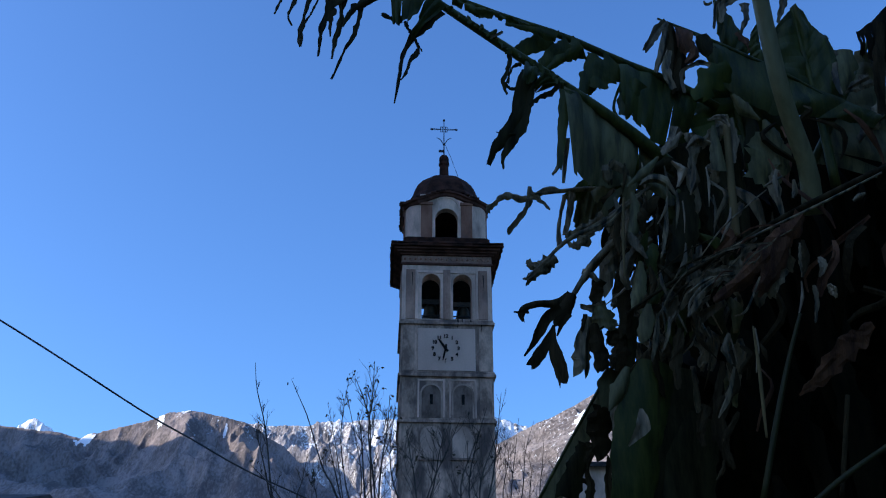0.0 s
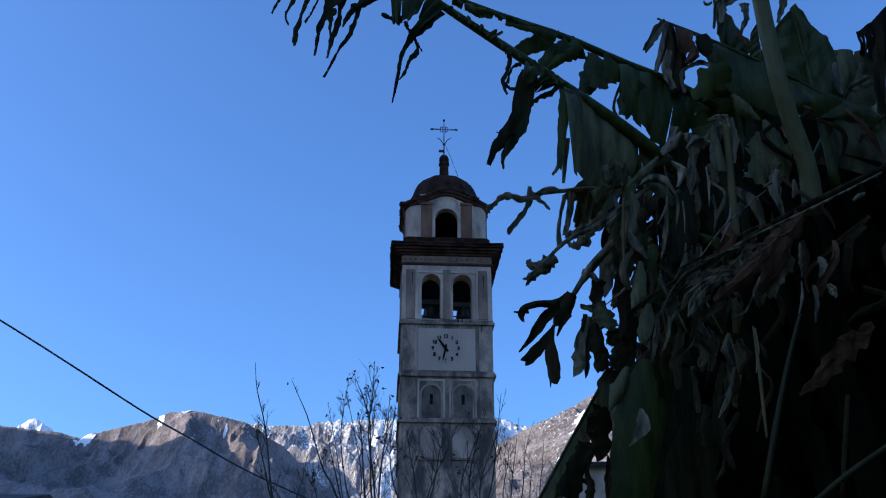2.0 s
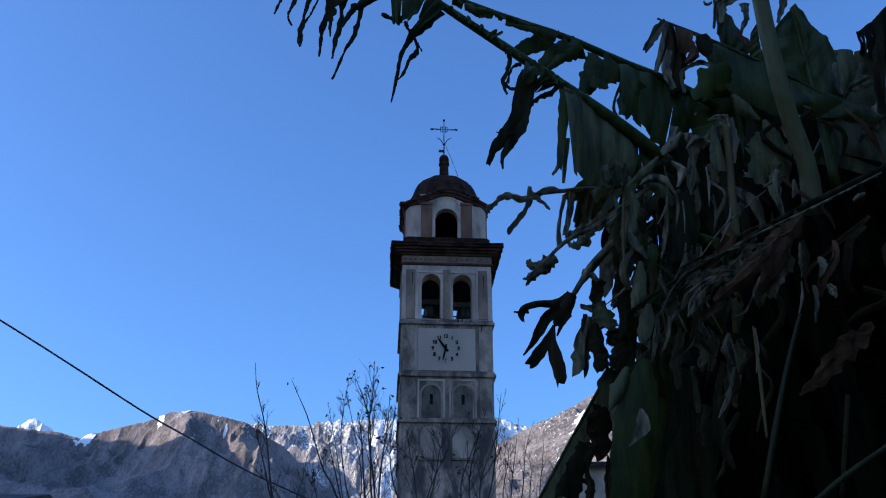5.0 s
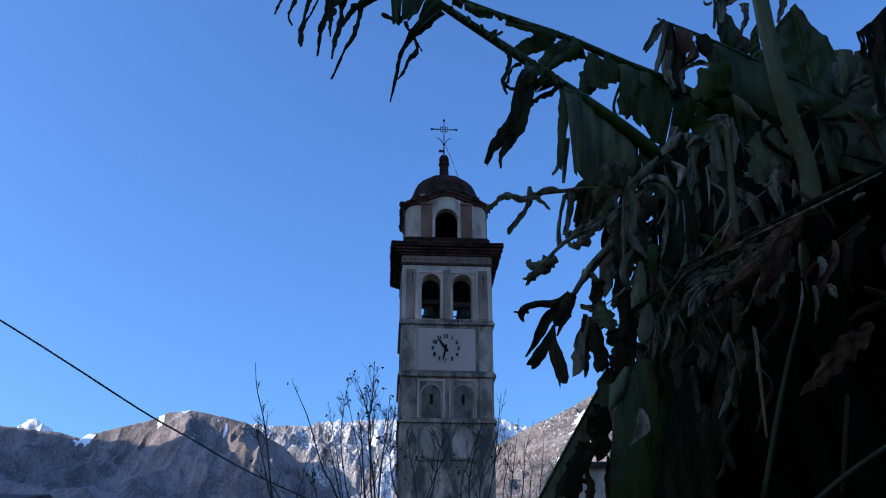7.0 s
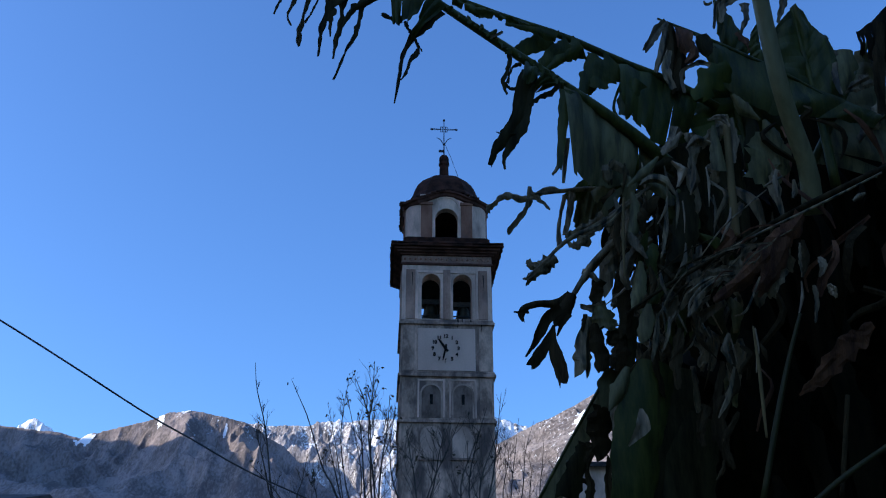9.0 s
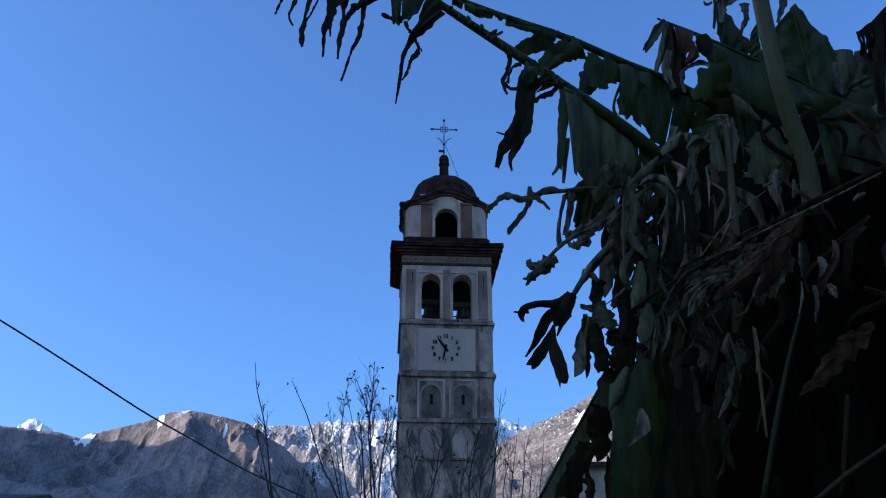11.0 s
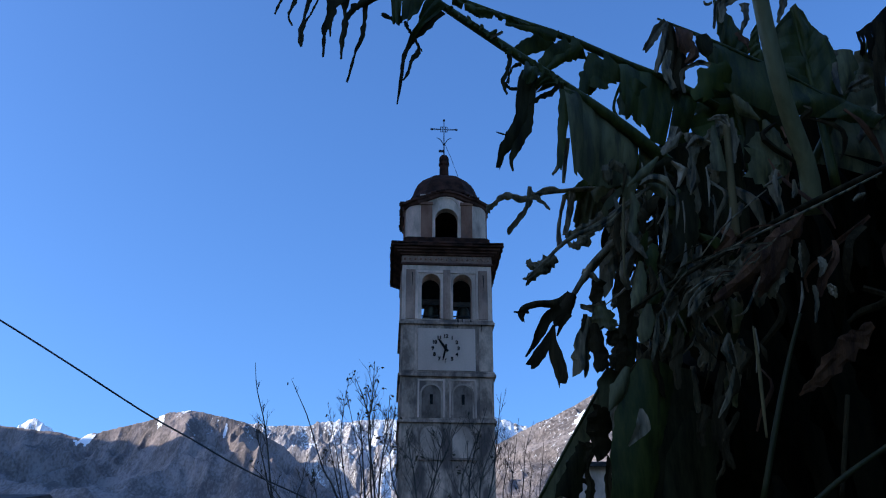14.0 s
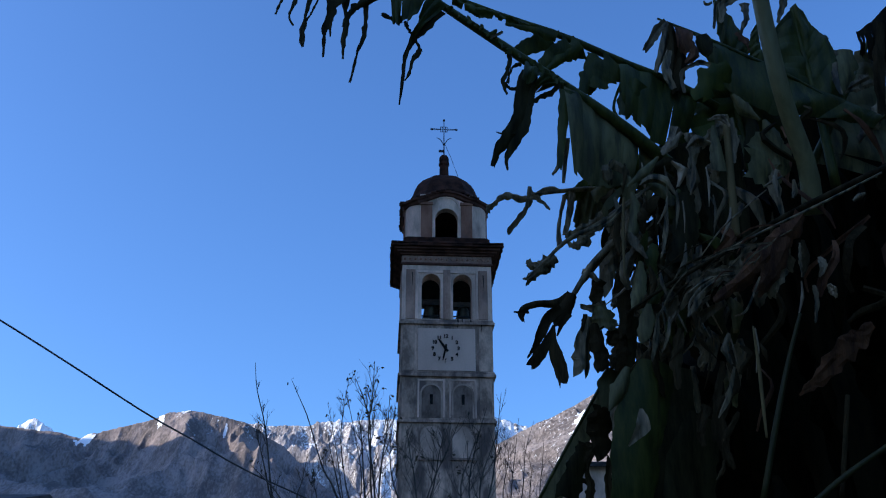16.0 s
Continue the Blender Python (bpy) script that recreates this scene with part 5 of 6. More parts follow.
lamina("leaf_blade", top, [(1.009, 3.1, 3.996), (0.970, 3.1, 4.015), (0.931, 3.1, 4.032)], [(0.989, 3.1, 3.901), (0.961, 3.1, 3.887), (0.933, 3.1, 3.923)], RUST, 108, 0.25, cols=6)
for i, (pts, w, m) in enumerate((
        ([(0.905, 3.1, 4.052), (0.858, 3.1, 3.996), (0.804, 3.1, 3.901)], [0.026, 0.043, 0.022], DRY),
        ([(0.909, 3.1, 4.046), (0.889, 3.1, 3.934), (0.845, 3.1, 3.803)], [0.026, 0.037, 0.022], DRY),
        ([(0.922, 3.1, 4.035), (0.924, 3.1, 3.920), (0.899, 3.1, 3.771)], [0.035, 0.048, 0.026], DIM),
        ([(1.040, 3.1, 3.984), (1.059, 3.1, 3.912), (1.089, 3.1, 3.868)], [0.052, 0.065, 0.022], TATTER),
        ([(0.934, 3, 3.753), (0.987, 3, 3.774), (1.036, 3, 3.753), (1.051, 3, 3.701)], [0.013, 0.021, 0.017, 0.011], DRY),
        ([(0.915, 3, 3.636), (0.912, 3, 3.727), (0.958, 3, 3.768)], [0.011, 0.017, 0.011], DRY),
        ([(1.589, 3.05, 3.875), (1.578, 3.05, 3.789), (1.537, 3.05, 3.683)], [0.064, 0.094, 0.034], UNDER),
        ([(1.533, 3.04, 3.808), (1.528, 3.04, 3.729), (1.533, 3.04, 3.656)], [0.026, 0.034, 0.017], DRY),
        ([(1.747, 3.04, 3.999), (1.701, 3.04, 3.808), (1.668, 3.04, 3.574)], [0.030, 0.047, 0.034], DIM),
        ([(0.953, 3.11, 4.003), (0.953, 3.11, 3.873), (0.922, 3.11, 3.711)], [0.048, 0.065, 0.035], DIM),
        ([(0.898, 3.08, 3.892), (0.876, 3.08, 3.797), (0.898, 3.08, 3.709)], [0.022, 0.039, 0.022], DRY),
        ([(1.091, 3.13, 3.929), (1.137, 3.13, 3.873), (1.119, 3.13, 3.792)], [0.044, 0.096, 0.066], TATTER),
        ([(0.989, 3.08, 3.941), (1.000, 3.08, 3.878), (0.959, 3.08, 3.832)], [0.026, 0.047, 0.017], RUST))):
    ribbon("leaf_strip", top, pts, w, m, seed=110 + i, ragged=0.2)
lamina("leaf_blade", top, [(1.162, 3.22, 4.249), (1.207, 3.22, 4.183), (1.252, 3.22, 4.088), (1.291, 3.22, 3.990)], [(1.146, 3.22, 4.077), (1.167, 3.22, 4.019), (1.209, 3.22, 3.979), (1.248, 3.22, 3.956)], GREEN, 111, torn=0.05, ragged=0.08)
lamina("leaf_blade", top, [(1.317, 3.2, 4.119), (1.315, 3.2, 4.038), (1.313, 3.2, 3.924)], [(1.281, 3.2, 4.067), (1.260, 3.2, 3.981), (1.262, 3.2, 3.896)], GREEN, 112, torn=0.05, ragged=0.08)
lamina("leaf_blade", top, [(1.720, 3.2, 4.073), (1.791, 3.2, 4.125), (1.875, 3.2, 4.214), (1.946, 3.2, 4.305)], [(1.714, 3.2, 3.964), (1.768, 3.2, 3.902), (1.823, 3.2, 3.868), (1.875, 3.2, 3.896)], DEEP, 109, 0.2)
sheet = rib("leaf", B2, [(1.489, 3.15, 3.317), (1.48, 3.15, 3.645), (1.461, 3.15, 3.944), (1.448, 3.15, 4.159)], [0.02, 0.016, 0.01, 0.006], GREEN, "broad dark green leaf")
lamina("leaf_blade", sheet, [(1.48, 3.15, 3.645), (1.473, 3.15, 3.806), (1.463, 3.15, 3.958), (1.453, 3.15, 4.159)], [(1.217, 3.15, 3.672), (1.213, 3.15, 3.806), (1.287, 3.15, 3.93), (1.367, 3.15, 4.057)], GREEN, 102, torn=0.04, ragged=0.08)
lamina("leaf_blade", sheet, [(1.449, 3.15, 4.167), (1.463, 3.15, 3.958), (1.473, 3.15, 3.806), (1.489, 3.15, 3.567)], [(1.472, 3.15, 4.162), (1.525, 3.15, 4.057), (1.586, 3.15, 3.949), (1.591, 3.15, 3.645)], GREEN, 103, torn=0.04, ragged=0.1)
sheet = rib("leaf", B2, [(1.216, 3.25, 3.448), (1.19, 3.25, 3.765), (1.179, 3.25, 4.047), (1.168, 3.25, 4.316)], [0.019, 0.015, 0.011, 0.006], GREEN, "dark green leaf with torn edge")
lamina("leaf_blade", sheet, [(1.214, 3.25, 3.603), (1.189, 3.25, 3.848), (1.179, 3.25, 4.047), (1.173, 3.25, 4.195)], [(1.437, 3.25, 3.577), (1.36, 3.25, 3.82), (1.282, 3.25, 3.932), (1.234, 3.25, 4.105)], GREEN, 104, torn=0.04, ragged=0.2)
lamina("leaf_blade", sheet, [(1.214, 3.25, 3.603), (1.194, 3.25, 3.792), (1.18, 3.25, 3.961)], [(1.005, 3.25, 3.551), (0.991, 3.25, 3.737), (1.079, 3.25, 3.904)], MOSS, 105, torn=0.04, ragged=0.15)
for i, (pts, w, m) in enumerate((
        ([(1.318, 3.2, 4.305), (1.216, 3.2, 4.259), (1.158, 3.2, 4.214), (1.129, 3.2, 4.096)], [0.02, 0.024, 0.029, 0.012], DRY),
        ([(1.29, 3.2, 4.274), (1.2, 3.2, 4.229), (1.163, 3.2, 4.125)], [0.037, 0.033, 0.024], DRY),
        ([(1.279, 3.2, 4.229), (1.279, 3.2, 4.155), (1.243, 3.2, 4.067)], [0.041, 0.033, 0.016], DRY),
        ([(1.215, 3.2, 4.067), (1.261, 3.2, 4.024), (1.272, 3.2, 3.967)], [0.029, 0.037, 0.02], RUST),
        ([(1.417, 3.1, 4.22), (1.39, 3.1, 4.132), (1.357, 3.1, 4.046)], [0.049, 0.033, 0.012], DRY),
        ([(1.105, 3.1, 4.147), (1.08, 3.1, 4.138), (1.071, 3.1, 4.156)], [0.012, 0.012, 0.006], DRY),
        ([(1.624, 3.2, 3.981), (1.605, 3.2, 3.896), (1.576, 3.2, 3.841)], [0.037, 0.02, 0.012], DRY),
        ([(1.737, 3.2, 3.841), (1.661, 3.2, 3.799), (1.606, 3.2, 3.772)], [0.061, 0.041, 0.012], DRY),
        ([(1.796, 3.2, 3.731), (1.721, 3.2, 3.638), (1.637, 3.2, 3.547)], [0.082, 0.061, 0.024], DRY))):
    ribbon("leaf_strip", sheet, pts, w, m, seed=130 + i, ragged=0.3)
sheet = rib("leaf", B2, [(1.426, 3.3, 3.399), (1.62, 3.3, 3.743), (1.755, 3.3, 3.968), (1.836, 3.3, 4.144)], [0.019, 0.015, 0.011, 0.006], GREEN, "broad leaf seen from below")
lamina("leaf_blade", sheet, [(1.487, 3.3, 3.502), (1.62, 3.3, 3.743), (1.709, 3.3, 3.911), (1.744, 3.3, 4.041)], [(1.829, 3.3, 3.399), (1.923, 3.3, 3.634), (1.834, 3.3, 3.882), (1.802, 3.3, 4.026)], UNDER, 106, torn=0.04, ragged=0.1)
lamina("leaf_blade", sheet, [(1.615, 3.28, 3.757), (1.658, 3.28, 3.868), (1.702, 3.28, 3.982)], [(1.48, 3.28, 3.785), (1.574, 3.28, 3.925), (1.65, 3.28, 4.026)], GREEN, 107, torn=0.04, ragged=0.15)

# stalks and dry leaves in the shaded middle
for i, (pts, w, m, lab) in enumerate((
        ([(1.038, 2.95, 3.479), (1.027, 2.95, 3.277), (1.017, 2.95, 3.074), (1.02, 2.95, 3.008)], [0.014, 0.014, 0.016, 0.01], STRAW, "pale dry leaf stalk"),
        ([(1.586, 2.9, 3.271), (1.368, 2.9, 3.163), (1.155, 2.9, 3.053), (0.945, 2.9, 2.925), (0.743, 2.9, 2.806), (0.600, 2.9, 2.706)], [0.012, 0.012, 0.010, 0.008, 0.006, 0.004], DIM, "long dry midrib lying across"),
        ([(1.529, 2.88, 3.224), (1.291, 2.88, 3.099), (1.083, 2.88, 2.996), (0.879, 2.88, 2.887)], [0.004, 0.005, 0.005, 0.003], DRY, "long dry midrib lying across"),
        ([(1.125, 2.9, 3.167), (1.041, 2.9, 3.097), (0.953, 2.9, 3.019), (0.867, 2.9, 2.911)], [0.002, 0.003, 0.003, 0.002], DRY, "dry leaf midrib"),
        ([(0.989, 2.84, 2.640), (0.989, 2.84, 2.524), (0.985, 2.84, 2.396), (0.981, 2.84, 2.282)], [0.003, 0.006, 0.006, 0.004], STRAW, "pale dry leaf stalk"),
        ([(1.150, 2.85, 2.688), (1.087, 2.85, 2.527), (1.014, 2.85, 2.311), (0.945, 2.85, 2.091)], [0.006, 0.008, 0.010, 0.010], STALK, "green leaf stalk"),
        ([(1.33, 2.7, 2.257), (1.147, 2.7, 2.144), (1.019, 2.7, 2.05)], [0.008, 0.009, 0.009], STALK, "green leaf stalk"),
        ([(1.298, 2.95, 2.446), (1.256, 2.95, 2.264), (1.223, 2.95, 2.125)], [0.008, 0.008, 0.008], DIM, "thin dry stalk"))):
    rib("leaf_stalk", B2, pts, w, m, lab)
# DIM leaves here have the plant's inner shade in their colour
for i, (pts, w, m) in enumerate((
        ([(1.227, 2.88, 3.06), (1.134, 2.88, 2.954), (1.024, 2.88, 2.85), (0.89, 2.88, 2.743)], [0.059, 0.087, 0.079, 0.02], RUST),
        ([(1.172, 2.88, 3.017), (1.124, 2.88, 2.891), (1.032, 2.88, 2.769)], [0.051, 0.079, 0.039], RUST),
        ([(1.053, 2.9, 2.879), (0.936, 2.9, 2.849), (0.836, 2.9, 2.798), (0.775, 2.9, 2.721)], [0.039, 0.059, 0.047, 0.016], DRY),
        ([(0.975, 2.9, 2.859), (0.873, 2.9, 2.798), (0.802, 2.9, 2.694)], [0.028, 0.032, 0.012], DRY),
        ([(0.98, 2.9, 2.9), (0.991, 2.9, 2.838), (0.951, 2.9, 2.818)], [0.047, 0.039, 0.02], DRY),
        ([(1.377, 2.85, 2.65), (1.282, 2.85, 2.574), (1.187, 2.85, 2.486), (1.105, 2.85, 2.417)], [0.03, 0.085, 0.06, 0.008], RUST),
        ([(0.919, 2.86, 2.512), (0.889, 2.86, 2.42), (0.849, 2.86, 2.349)], [0.008, 0.018, 0.006], DRY),
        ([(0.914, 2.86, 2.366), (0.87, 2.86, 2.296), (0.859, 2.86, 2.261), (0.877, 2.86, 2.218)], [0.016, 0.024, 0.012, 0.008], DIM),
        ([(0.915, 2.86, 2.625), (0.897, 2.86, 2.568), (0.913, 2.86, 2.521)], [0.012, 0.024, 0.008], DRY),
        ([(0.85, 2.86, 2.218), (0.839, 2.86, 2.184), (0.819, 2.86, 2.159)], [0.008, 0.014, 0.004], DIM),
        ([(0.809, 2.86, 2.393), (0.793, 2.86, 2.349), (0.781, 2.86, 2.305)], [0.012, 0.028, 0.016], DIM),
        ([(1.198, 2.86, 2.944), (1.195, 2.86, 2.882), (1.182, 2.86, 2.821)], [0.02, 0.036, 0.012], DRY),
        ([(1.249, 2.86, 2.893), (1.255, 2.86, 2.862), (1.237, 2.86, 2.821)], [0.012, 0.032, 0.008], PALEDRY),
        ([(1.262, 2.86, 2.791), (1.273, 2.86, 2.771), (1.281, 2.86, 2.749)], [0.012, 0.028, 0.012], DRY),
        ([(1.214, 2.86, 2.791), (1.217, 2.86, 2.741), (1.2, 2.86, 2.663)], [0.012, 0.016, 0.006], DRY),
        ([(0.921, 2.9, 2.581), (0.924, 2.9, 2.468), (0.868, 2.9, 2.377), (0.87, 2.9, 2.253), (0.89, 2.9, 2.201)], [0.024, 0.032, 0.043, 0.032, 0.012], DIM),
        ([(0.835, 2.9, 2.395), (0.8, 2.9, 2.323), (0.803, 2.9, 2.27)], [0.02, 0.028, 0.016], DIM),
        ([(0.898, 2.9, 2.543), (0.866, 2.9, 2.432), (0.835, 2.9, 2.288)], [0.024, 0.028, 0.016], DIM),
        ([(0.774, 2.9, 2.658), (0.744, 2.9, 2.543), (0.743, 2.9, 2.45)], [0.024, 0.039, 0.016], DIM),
        ([(0.835, 2.98, 3.156), (0.855, 2.98, 3.067), (0.79, 2.98, 2.915)], [0.099, 0.079, 0.032], GREEN),
        ([(0.635, 2.96, 3.214), (0.737, 2.96, 3.225), (0.793, 2.96, 3.179), (0.812, 2.96, 3.134)], [0.02, 0.051, 0.043, 0.016], UNDER),
        ([(0.742, 2.96, 3.283), (0.826, 2.96, 3.306), (0.859, 2.96, 3.236)], [0.032, 0.055, 0.016], TATTER),
        ([(1.01, 2.95, 3.503), (1.025, 2.95, 3.455), (0.983, 2.95, 3.418), (0.932, 2.95, 3.371)], [0.039, 0.059, 0.051, 0.02], DRY),
        ([(1.05, 2.95, 3.491), (1.058, 2.95, 3.395), (1.038, 2.95, 3.3)], [0.028, 0.032, 0.016], DRY),
        ([(0.859, 2.95, 3.455), (0.833, 2.95, 3.395), (0.791, 2.95, 3.347)], [0.039, 0.039, 0.02], DRY),
        ([(0.898, 2.95, 3.43), (0.907, 2.95, 3.359), (0.885, 2.95, 3.277)], [0.043, 0.051, 0.02], DRY),
        ([(1.176, 2.95, 3.43), (1.177, 2.95, 3.335), (1.117, 2.95, 3.231)], [0.099, 0.178, 0.079], UNDER),
        ([(1.083, 2.95, 3.722), (1.013, 2.95, 3.671), (0.948, 2.95, 3.585)], [0.059, 0.11, 0.059], MOSS),
        ([(0.851, 2.95, 3.185), (0.849, 2.95, 3.052), (0.794, 2.95, 2.902)], [0.059, 0.087, 0.059], TATTER),
        ([(1.194, 2.95, 3.277), (1.174, 2.95, 3.208), (1.187, 2.95, 3.096)], [0.024, 0.047, 0.012], DRY))):
    ribbon("dead_leaf", B2, pts, w, m, 0.3 * math.sin(i * 1.3), seed=150 + i, ragged=0.3, label="crumpled dry banana leaf")
# pale curled sheaths and folded flaps
for i, (pts, w, m) in enumerate((
        ([(0.665, 2.93, 3.175), (0.672, 2.93, 3.097), (0.659, 2.93, 3.031), (0.640, 2.93, 2.988)], [0.012, 0.045, 0.041, 0.010], UNDER),
        ([(0.640, 2.92, 3.011), (0.663, 2.92, 2.973), (0.693, 2.92, 2.913)], [0.016, 0.053, 0.008], DRY),
        ([(0.669, 2.93, 2.909), (0.662, 2.93, 2.841), (0.645, 2.93, 2.779), (0.630, 2.93, 2.739)], [0.012, 0.049, 0.045, 0.010], UNDER),
        ([(0.684, 2.93, 2.753), (0.675, 2.93, 2.699), (0.659, 2.93, 2.646), (0.649, 2.93, 2.615)], [0.016, 0.053, 0.045, 0.008], UNDER),
        ([(0.708, 2.92, 2.715), (0.694, 2.92, 2.627), (0.674, 2.92, 2.550)], [0.010, 0.029, 0.006], DRY),
        ([(0.609, 2.98, 2.550), (0.577, 2.98, 2.473), (0.535, 2.98, 2.402)], [0.021, 0.063, 0.006], UNDER),
        ([(0.691, 2.92, 3.196), (0.729, 2.92, 3.221), (0.777, 2.92, 3.210), (0.814, 2.92, 3.156)], [0.006, 0.029, 0.033, 0.006], DRY),
        ([(0.606, 2.95, 3.163), (0.616, 2.95, 3.085), (0.566, 2.95, 3.047)], [0.010, 0.037, 0.008], DRY),
        ([(0.500, 2.94, 3.021), (0.571, 2.94, 3.064), (0.646, 2.94, 3.135), (0.731, 2.94, 3.203)], [0.021, 0.019, 0.016, 0.010], DRY),
        ([(0.783, 2.93, 3.141), (0.767, 2.93, 3.020), (0.746, 2.93, 2.924)], [0.006, 0.021, 0.006], DRY),
        ([(0.698, 2.92, 2.888), (0.708, 2.92, 2.826), (0.687, 2.92, 2.765)], [0.008, 0.029, 0.006], DIM),
        ([(0.629, 2.91, 3.142), (0.617, 2.91, 2.989), (0.609, 2.91, 2.843)], [0.010, 0.012, 0.008], STRAW),
        ([(0.620, 2.94, 3.108), (0.594, 2.94, 3.025), (0.603, 2.94, 2.939)], [0.010, 0.033, 0.008], DIM),
        ([(0.954, 2.9, 3.452), (1.000, 2.9, 3.464), (1.032, 2.9, 3.426)], [0.006, 0.026, 0.008], PALEDRY),
        ([(0.986, 2.93, 3.449), (0.991, 2.93, 3.359), (0.996, 2.93, 3.266)], [0.016, 0.053, 0.070], UNDER),
        ([(1.178, 2.95, 3.486), (1.206, 2.95, 3.395), (1.201, 2.95, 3.277)], [0.017, 0.095, 0.083], UNDER),
        ([(1.076, 2.95, 3.595), (1.108, 2.95, 3.540), (1.163, 2.95, 3.486)], [0.017, 0.054, 0.008], UNDER),
        ([(1.144, 2.97, 3.499), (1.140, 2.97, 3.407), (1.119, 2.97, 3.288)], [0.042, 0.096, 0.083], TATTER),
        ([(0.875, 2.93, 3.354), (0.920, 2.93, 3.394), (0.965, 2.93, 3.378)], [0.006, 0.031, 0.008], DRY),
        ([(0.864, 2.93, 3.420), (0.826, 2.93, 3.371), (0.785, 2.93, 3.324)], [0.012, 0.033, 0.008], DRY),
        ([(0.815, 2.93, 3.300), (0.851, 2.93, 3.261), (0.828, 2.93, 3.197)], [0.008, 0.037, 0.008], PALEDRY),
        ([(0.892, 2.92, 3.292), (0.892, 2.92, 3.226), (0.865, 2.92, 3.158)], [0.010, 0.033, 0.006], DRY),
        ([(0.770, 2.93, 3.317), (0.714, 2.93, 3.254), (0.649, 2.93, 3.197)], [0.010, 0.037, 0.006], UNDER),
        ([(0.851, 2.96, 3.128), (0.823, 2.96, 2.991), (0.759, 2.96, 2.843)], [0.054, 0.075, 0.037], TATTER),
        ([(1.156, 2.86, 3.226), (1.145, 2.86, 3.177), (1.144, 2.86, 3.115)], [0.010, 0.022, 0.006], PALEDRY),
        ([(1.104, 2.86, 3.159), (1.137, 2.86, 3.177), (1.174, 2.86, 3.199)], [0.004, 0.012, 0.006], DRY),
        ([(1.209, 2.86, 3.186), (1.208, 2.86, 3.141), (1.198, 2.86, 3.115)], [0.012, 0.020, 0.008], DRY),
        ([(1.203, 2.86, 2.955), (1.204, 2.86, 2.893), (1.188, 2.86, 2.837)], [0.016, 0.032, 0.016], DIM),
        ([(1.244, 2.86, 2.882), (1.254, 2.86, 2.854), (1.238, 2.86, 2.821)], [0.006, 0.028, 0.006], PALEDRY),
        ([(1.263, 2.86, 2.795), (1.269, 2.86, 2.777), (1.271, 2.86, 2.757)], [0.012, 0.026, 0.006], PALEDRY),
        ([(1.217, 2.86, 2.741), (1.207, 2.86, 2.702), (1.198, 2.86, 2.659)], [0.008, 0.008, 0.004], DRY),
        ([(1.400, 2.86, 3.102), (1.427, 2.86, 3.120), (1.448, 2.86, 3.133)], [0.010, 0.024, 0.008], DRY),
        ([(0.791, 2.86, 2.682), (0.804, 2.86, 2.731), (0.842, 2.86, 2.777), (0.899, 2.86, 2.821)], [0.004, 0.010, 0.012, 0.006], DRY),
        ([(0.941, 2.86, 2.682), (0.984, 2.86, 2.706), (1.042, 2.86, 2.821)], [0.004, 0.008, 0.006], DRY))):
    ribbon("dead_sheath", B1 if i < 13 else B2, pts, w, m, 0.5 * math.sin(i * 1.9), 0.28, 0.12, seed=1400 + i, n=16, label="pale curled leaf sheath")

rng = random.Random(19)
for i in range(28):
    u = rng.random()
    p = Vector((1.178, 2.86, 3.04)).lerp(Vector((0.84, 2.9, 2.838)), u) + Vector((rng.gauss(0, 0.03), rng.gauss(0, 0.02), rng.gauss(-0.02, 0.04)))
    d = Vector((-0.85, 0.05, -0.45)) + Vector((rng.gauss(0, 0.15), 0, rng.gauss(-0.1, 0.22)))
    l = rng.uniform(0.06, 0.24)
    ribbon("leaf_fibre", B2, [p, p + d * l * 0.5 + Vector((0, 0, 0.01)), p + d * l + Vector((0, 0, -0.02))], [0.004, rng.uniform(0.004, 0.014), 0.003], rng.choice((DRY, RUST, DIM)), rng.gauss(0, 0.4), seed=700 + i, n=6)

# broad lower leaves with a clean slanting edge
big = rib("leaf", B3, [(0.596, 3.3, 2.626), (0.516, 3.3, 2.494), (0.427, 3.3, 2.347), (0.321, 3.3, 2.165)], [0.006, 0.006, 0.006, 0.006], GREEN, "broad folded green leaf with a straight edge")
lamina("leaf_blade", big, [(0.596, 3.3, 2.626), (0.538, 3.3, 2.532), (0.504, 3.3, 2.474)], [(0.638, 3.3, 2.505), (0.554, 3.3, 2.464), (0.521, 3.3, 2.413)], UNDER, 201, torn=0.0, ragged=0.04, sag=0.004, ruffle=0.004)
lamina("leaf_blade", big, [(0.504, 3.3, 2.474), (0.46, 3.3, 2.403), (0.416, 3.3, 2.327)], [(0.54, 3.3, 2.413), (0.491, 3.3, 2.347), (0.452, 3.3, 2.296)], UNDER, 202, torn=0.0, ragged=0.04, sag=0.004, ruffle=0.004)
lamina("leaf_blade", big, [(0.417, 3.3, 2.333), (0.363, 3.3, 2.241), (0.31, 3.3, 2.15)], [(0.462, 3.3, 2.265), (0.43, 3.3, 2.222), (0.387, 3.3, 2.14)], UNDER, 203, torn=0.0, ragged=0.04, sag=0.004, ruffle=0.004)
ribbon("leaf_blade", big, [(0.586, 3.1, 2.578), (0.561, 3.1, 2.509), (0.546, 3.1, 2.446)], [0.063, 0.093, 0.034], UNDER, seed=204)
ribbon("leaf_strip", big, [(0.508, 3.2, 2.349), (0.495, 3.2, 2.32), (0.477, 3.2, 2.286)], [0.038, 0.025, 0.011], DIM, seed=205, ragged=0.4)
ribbon("leaf_strip", big, [(0.527, 3.2, 2.34), (0.487, 3.2, 2.267), (0.495, 3.2, 2.207), (0.483, 3.2, 2.148)], [0.019, 0.013, 0.027, 0.029], DIM, seed=206, ragged=0.4)
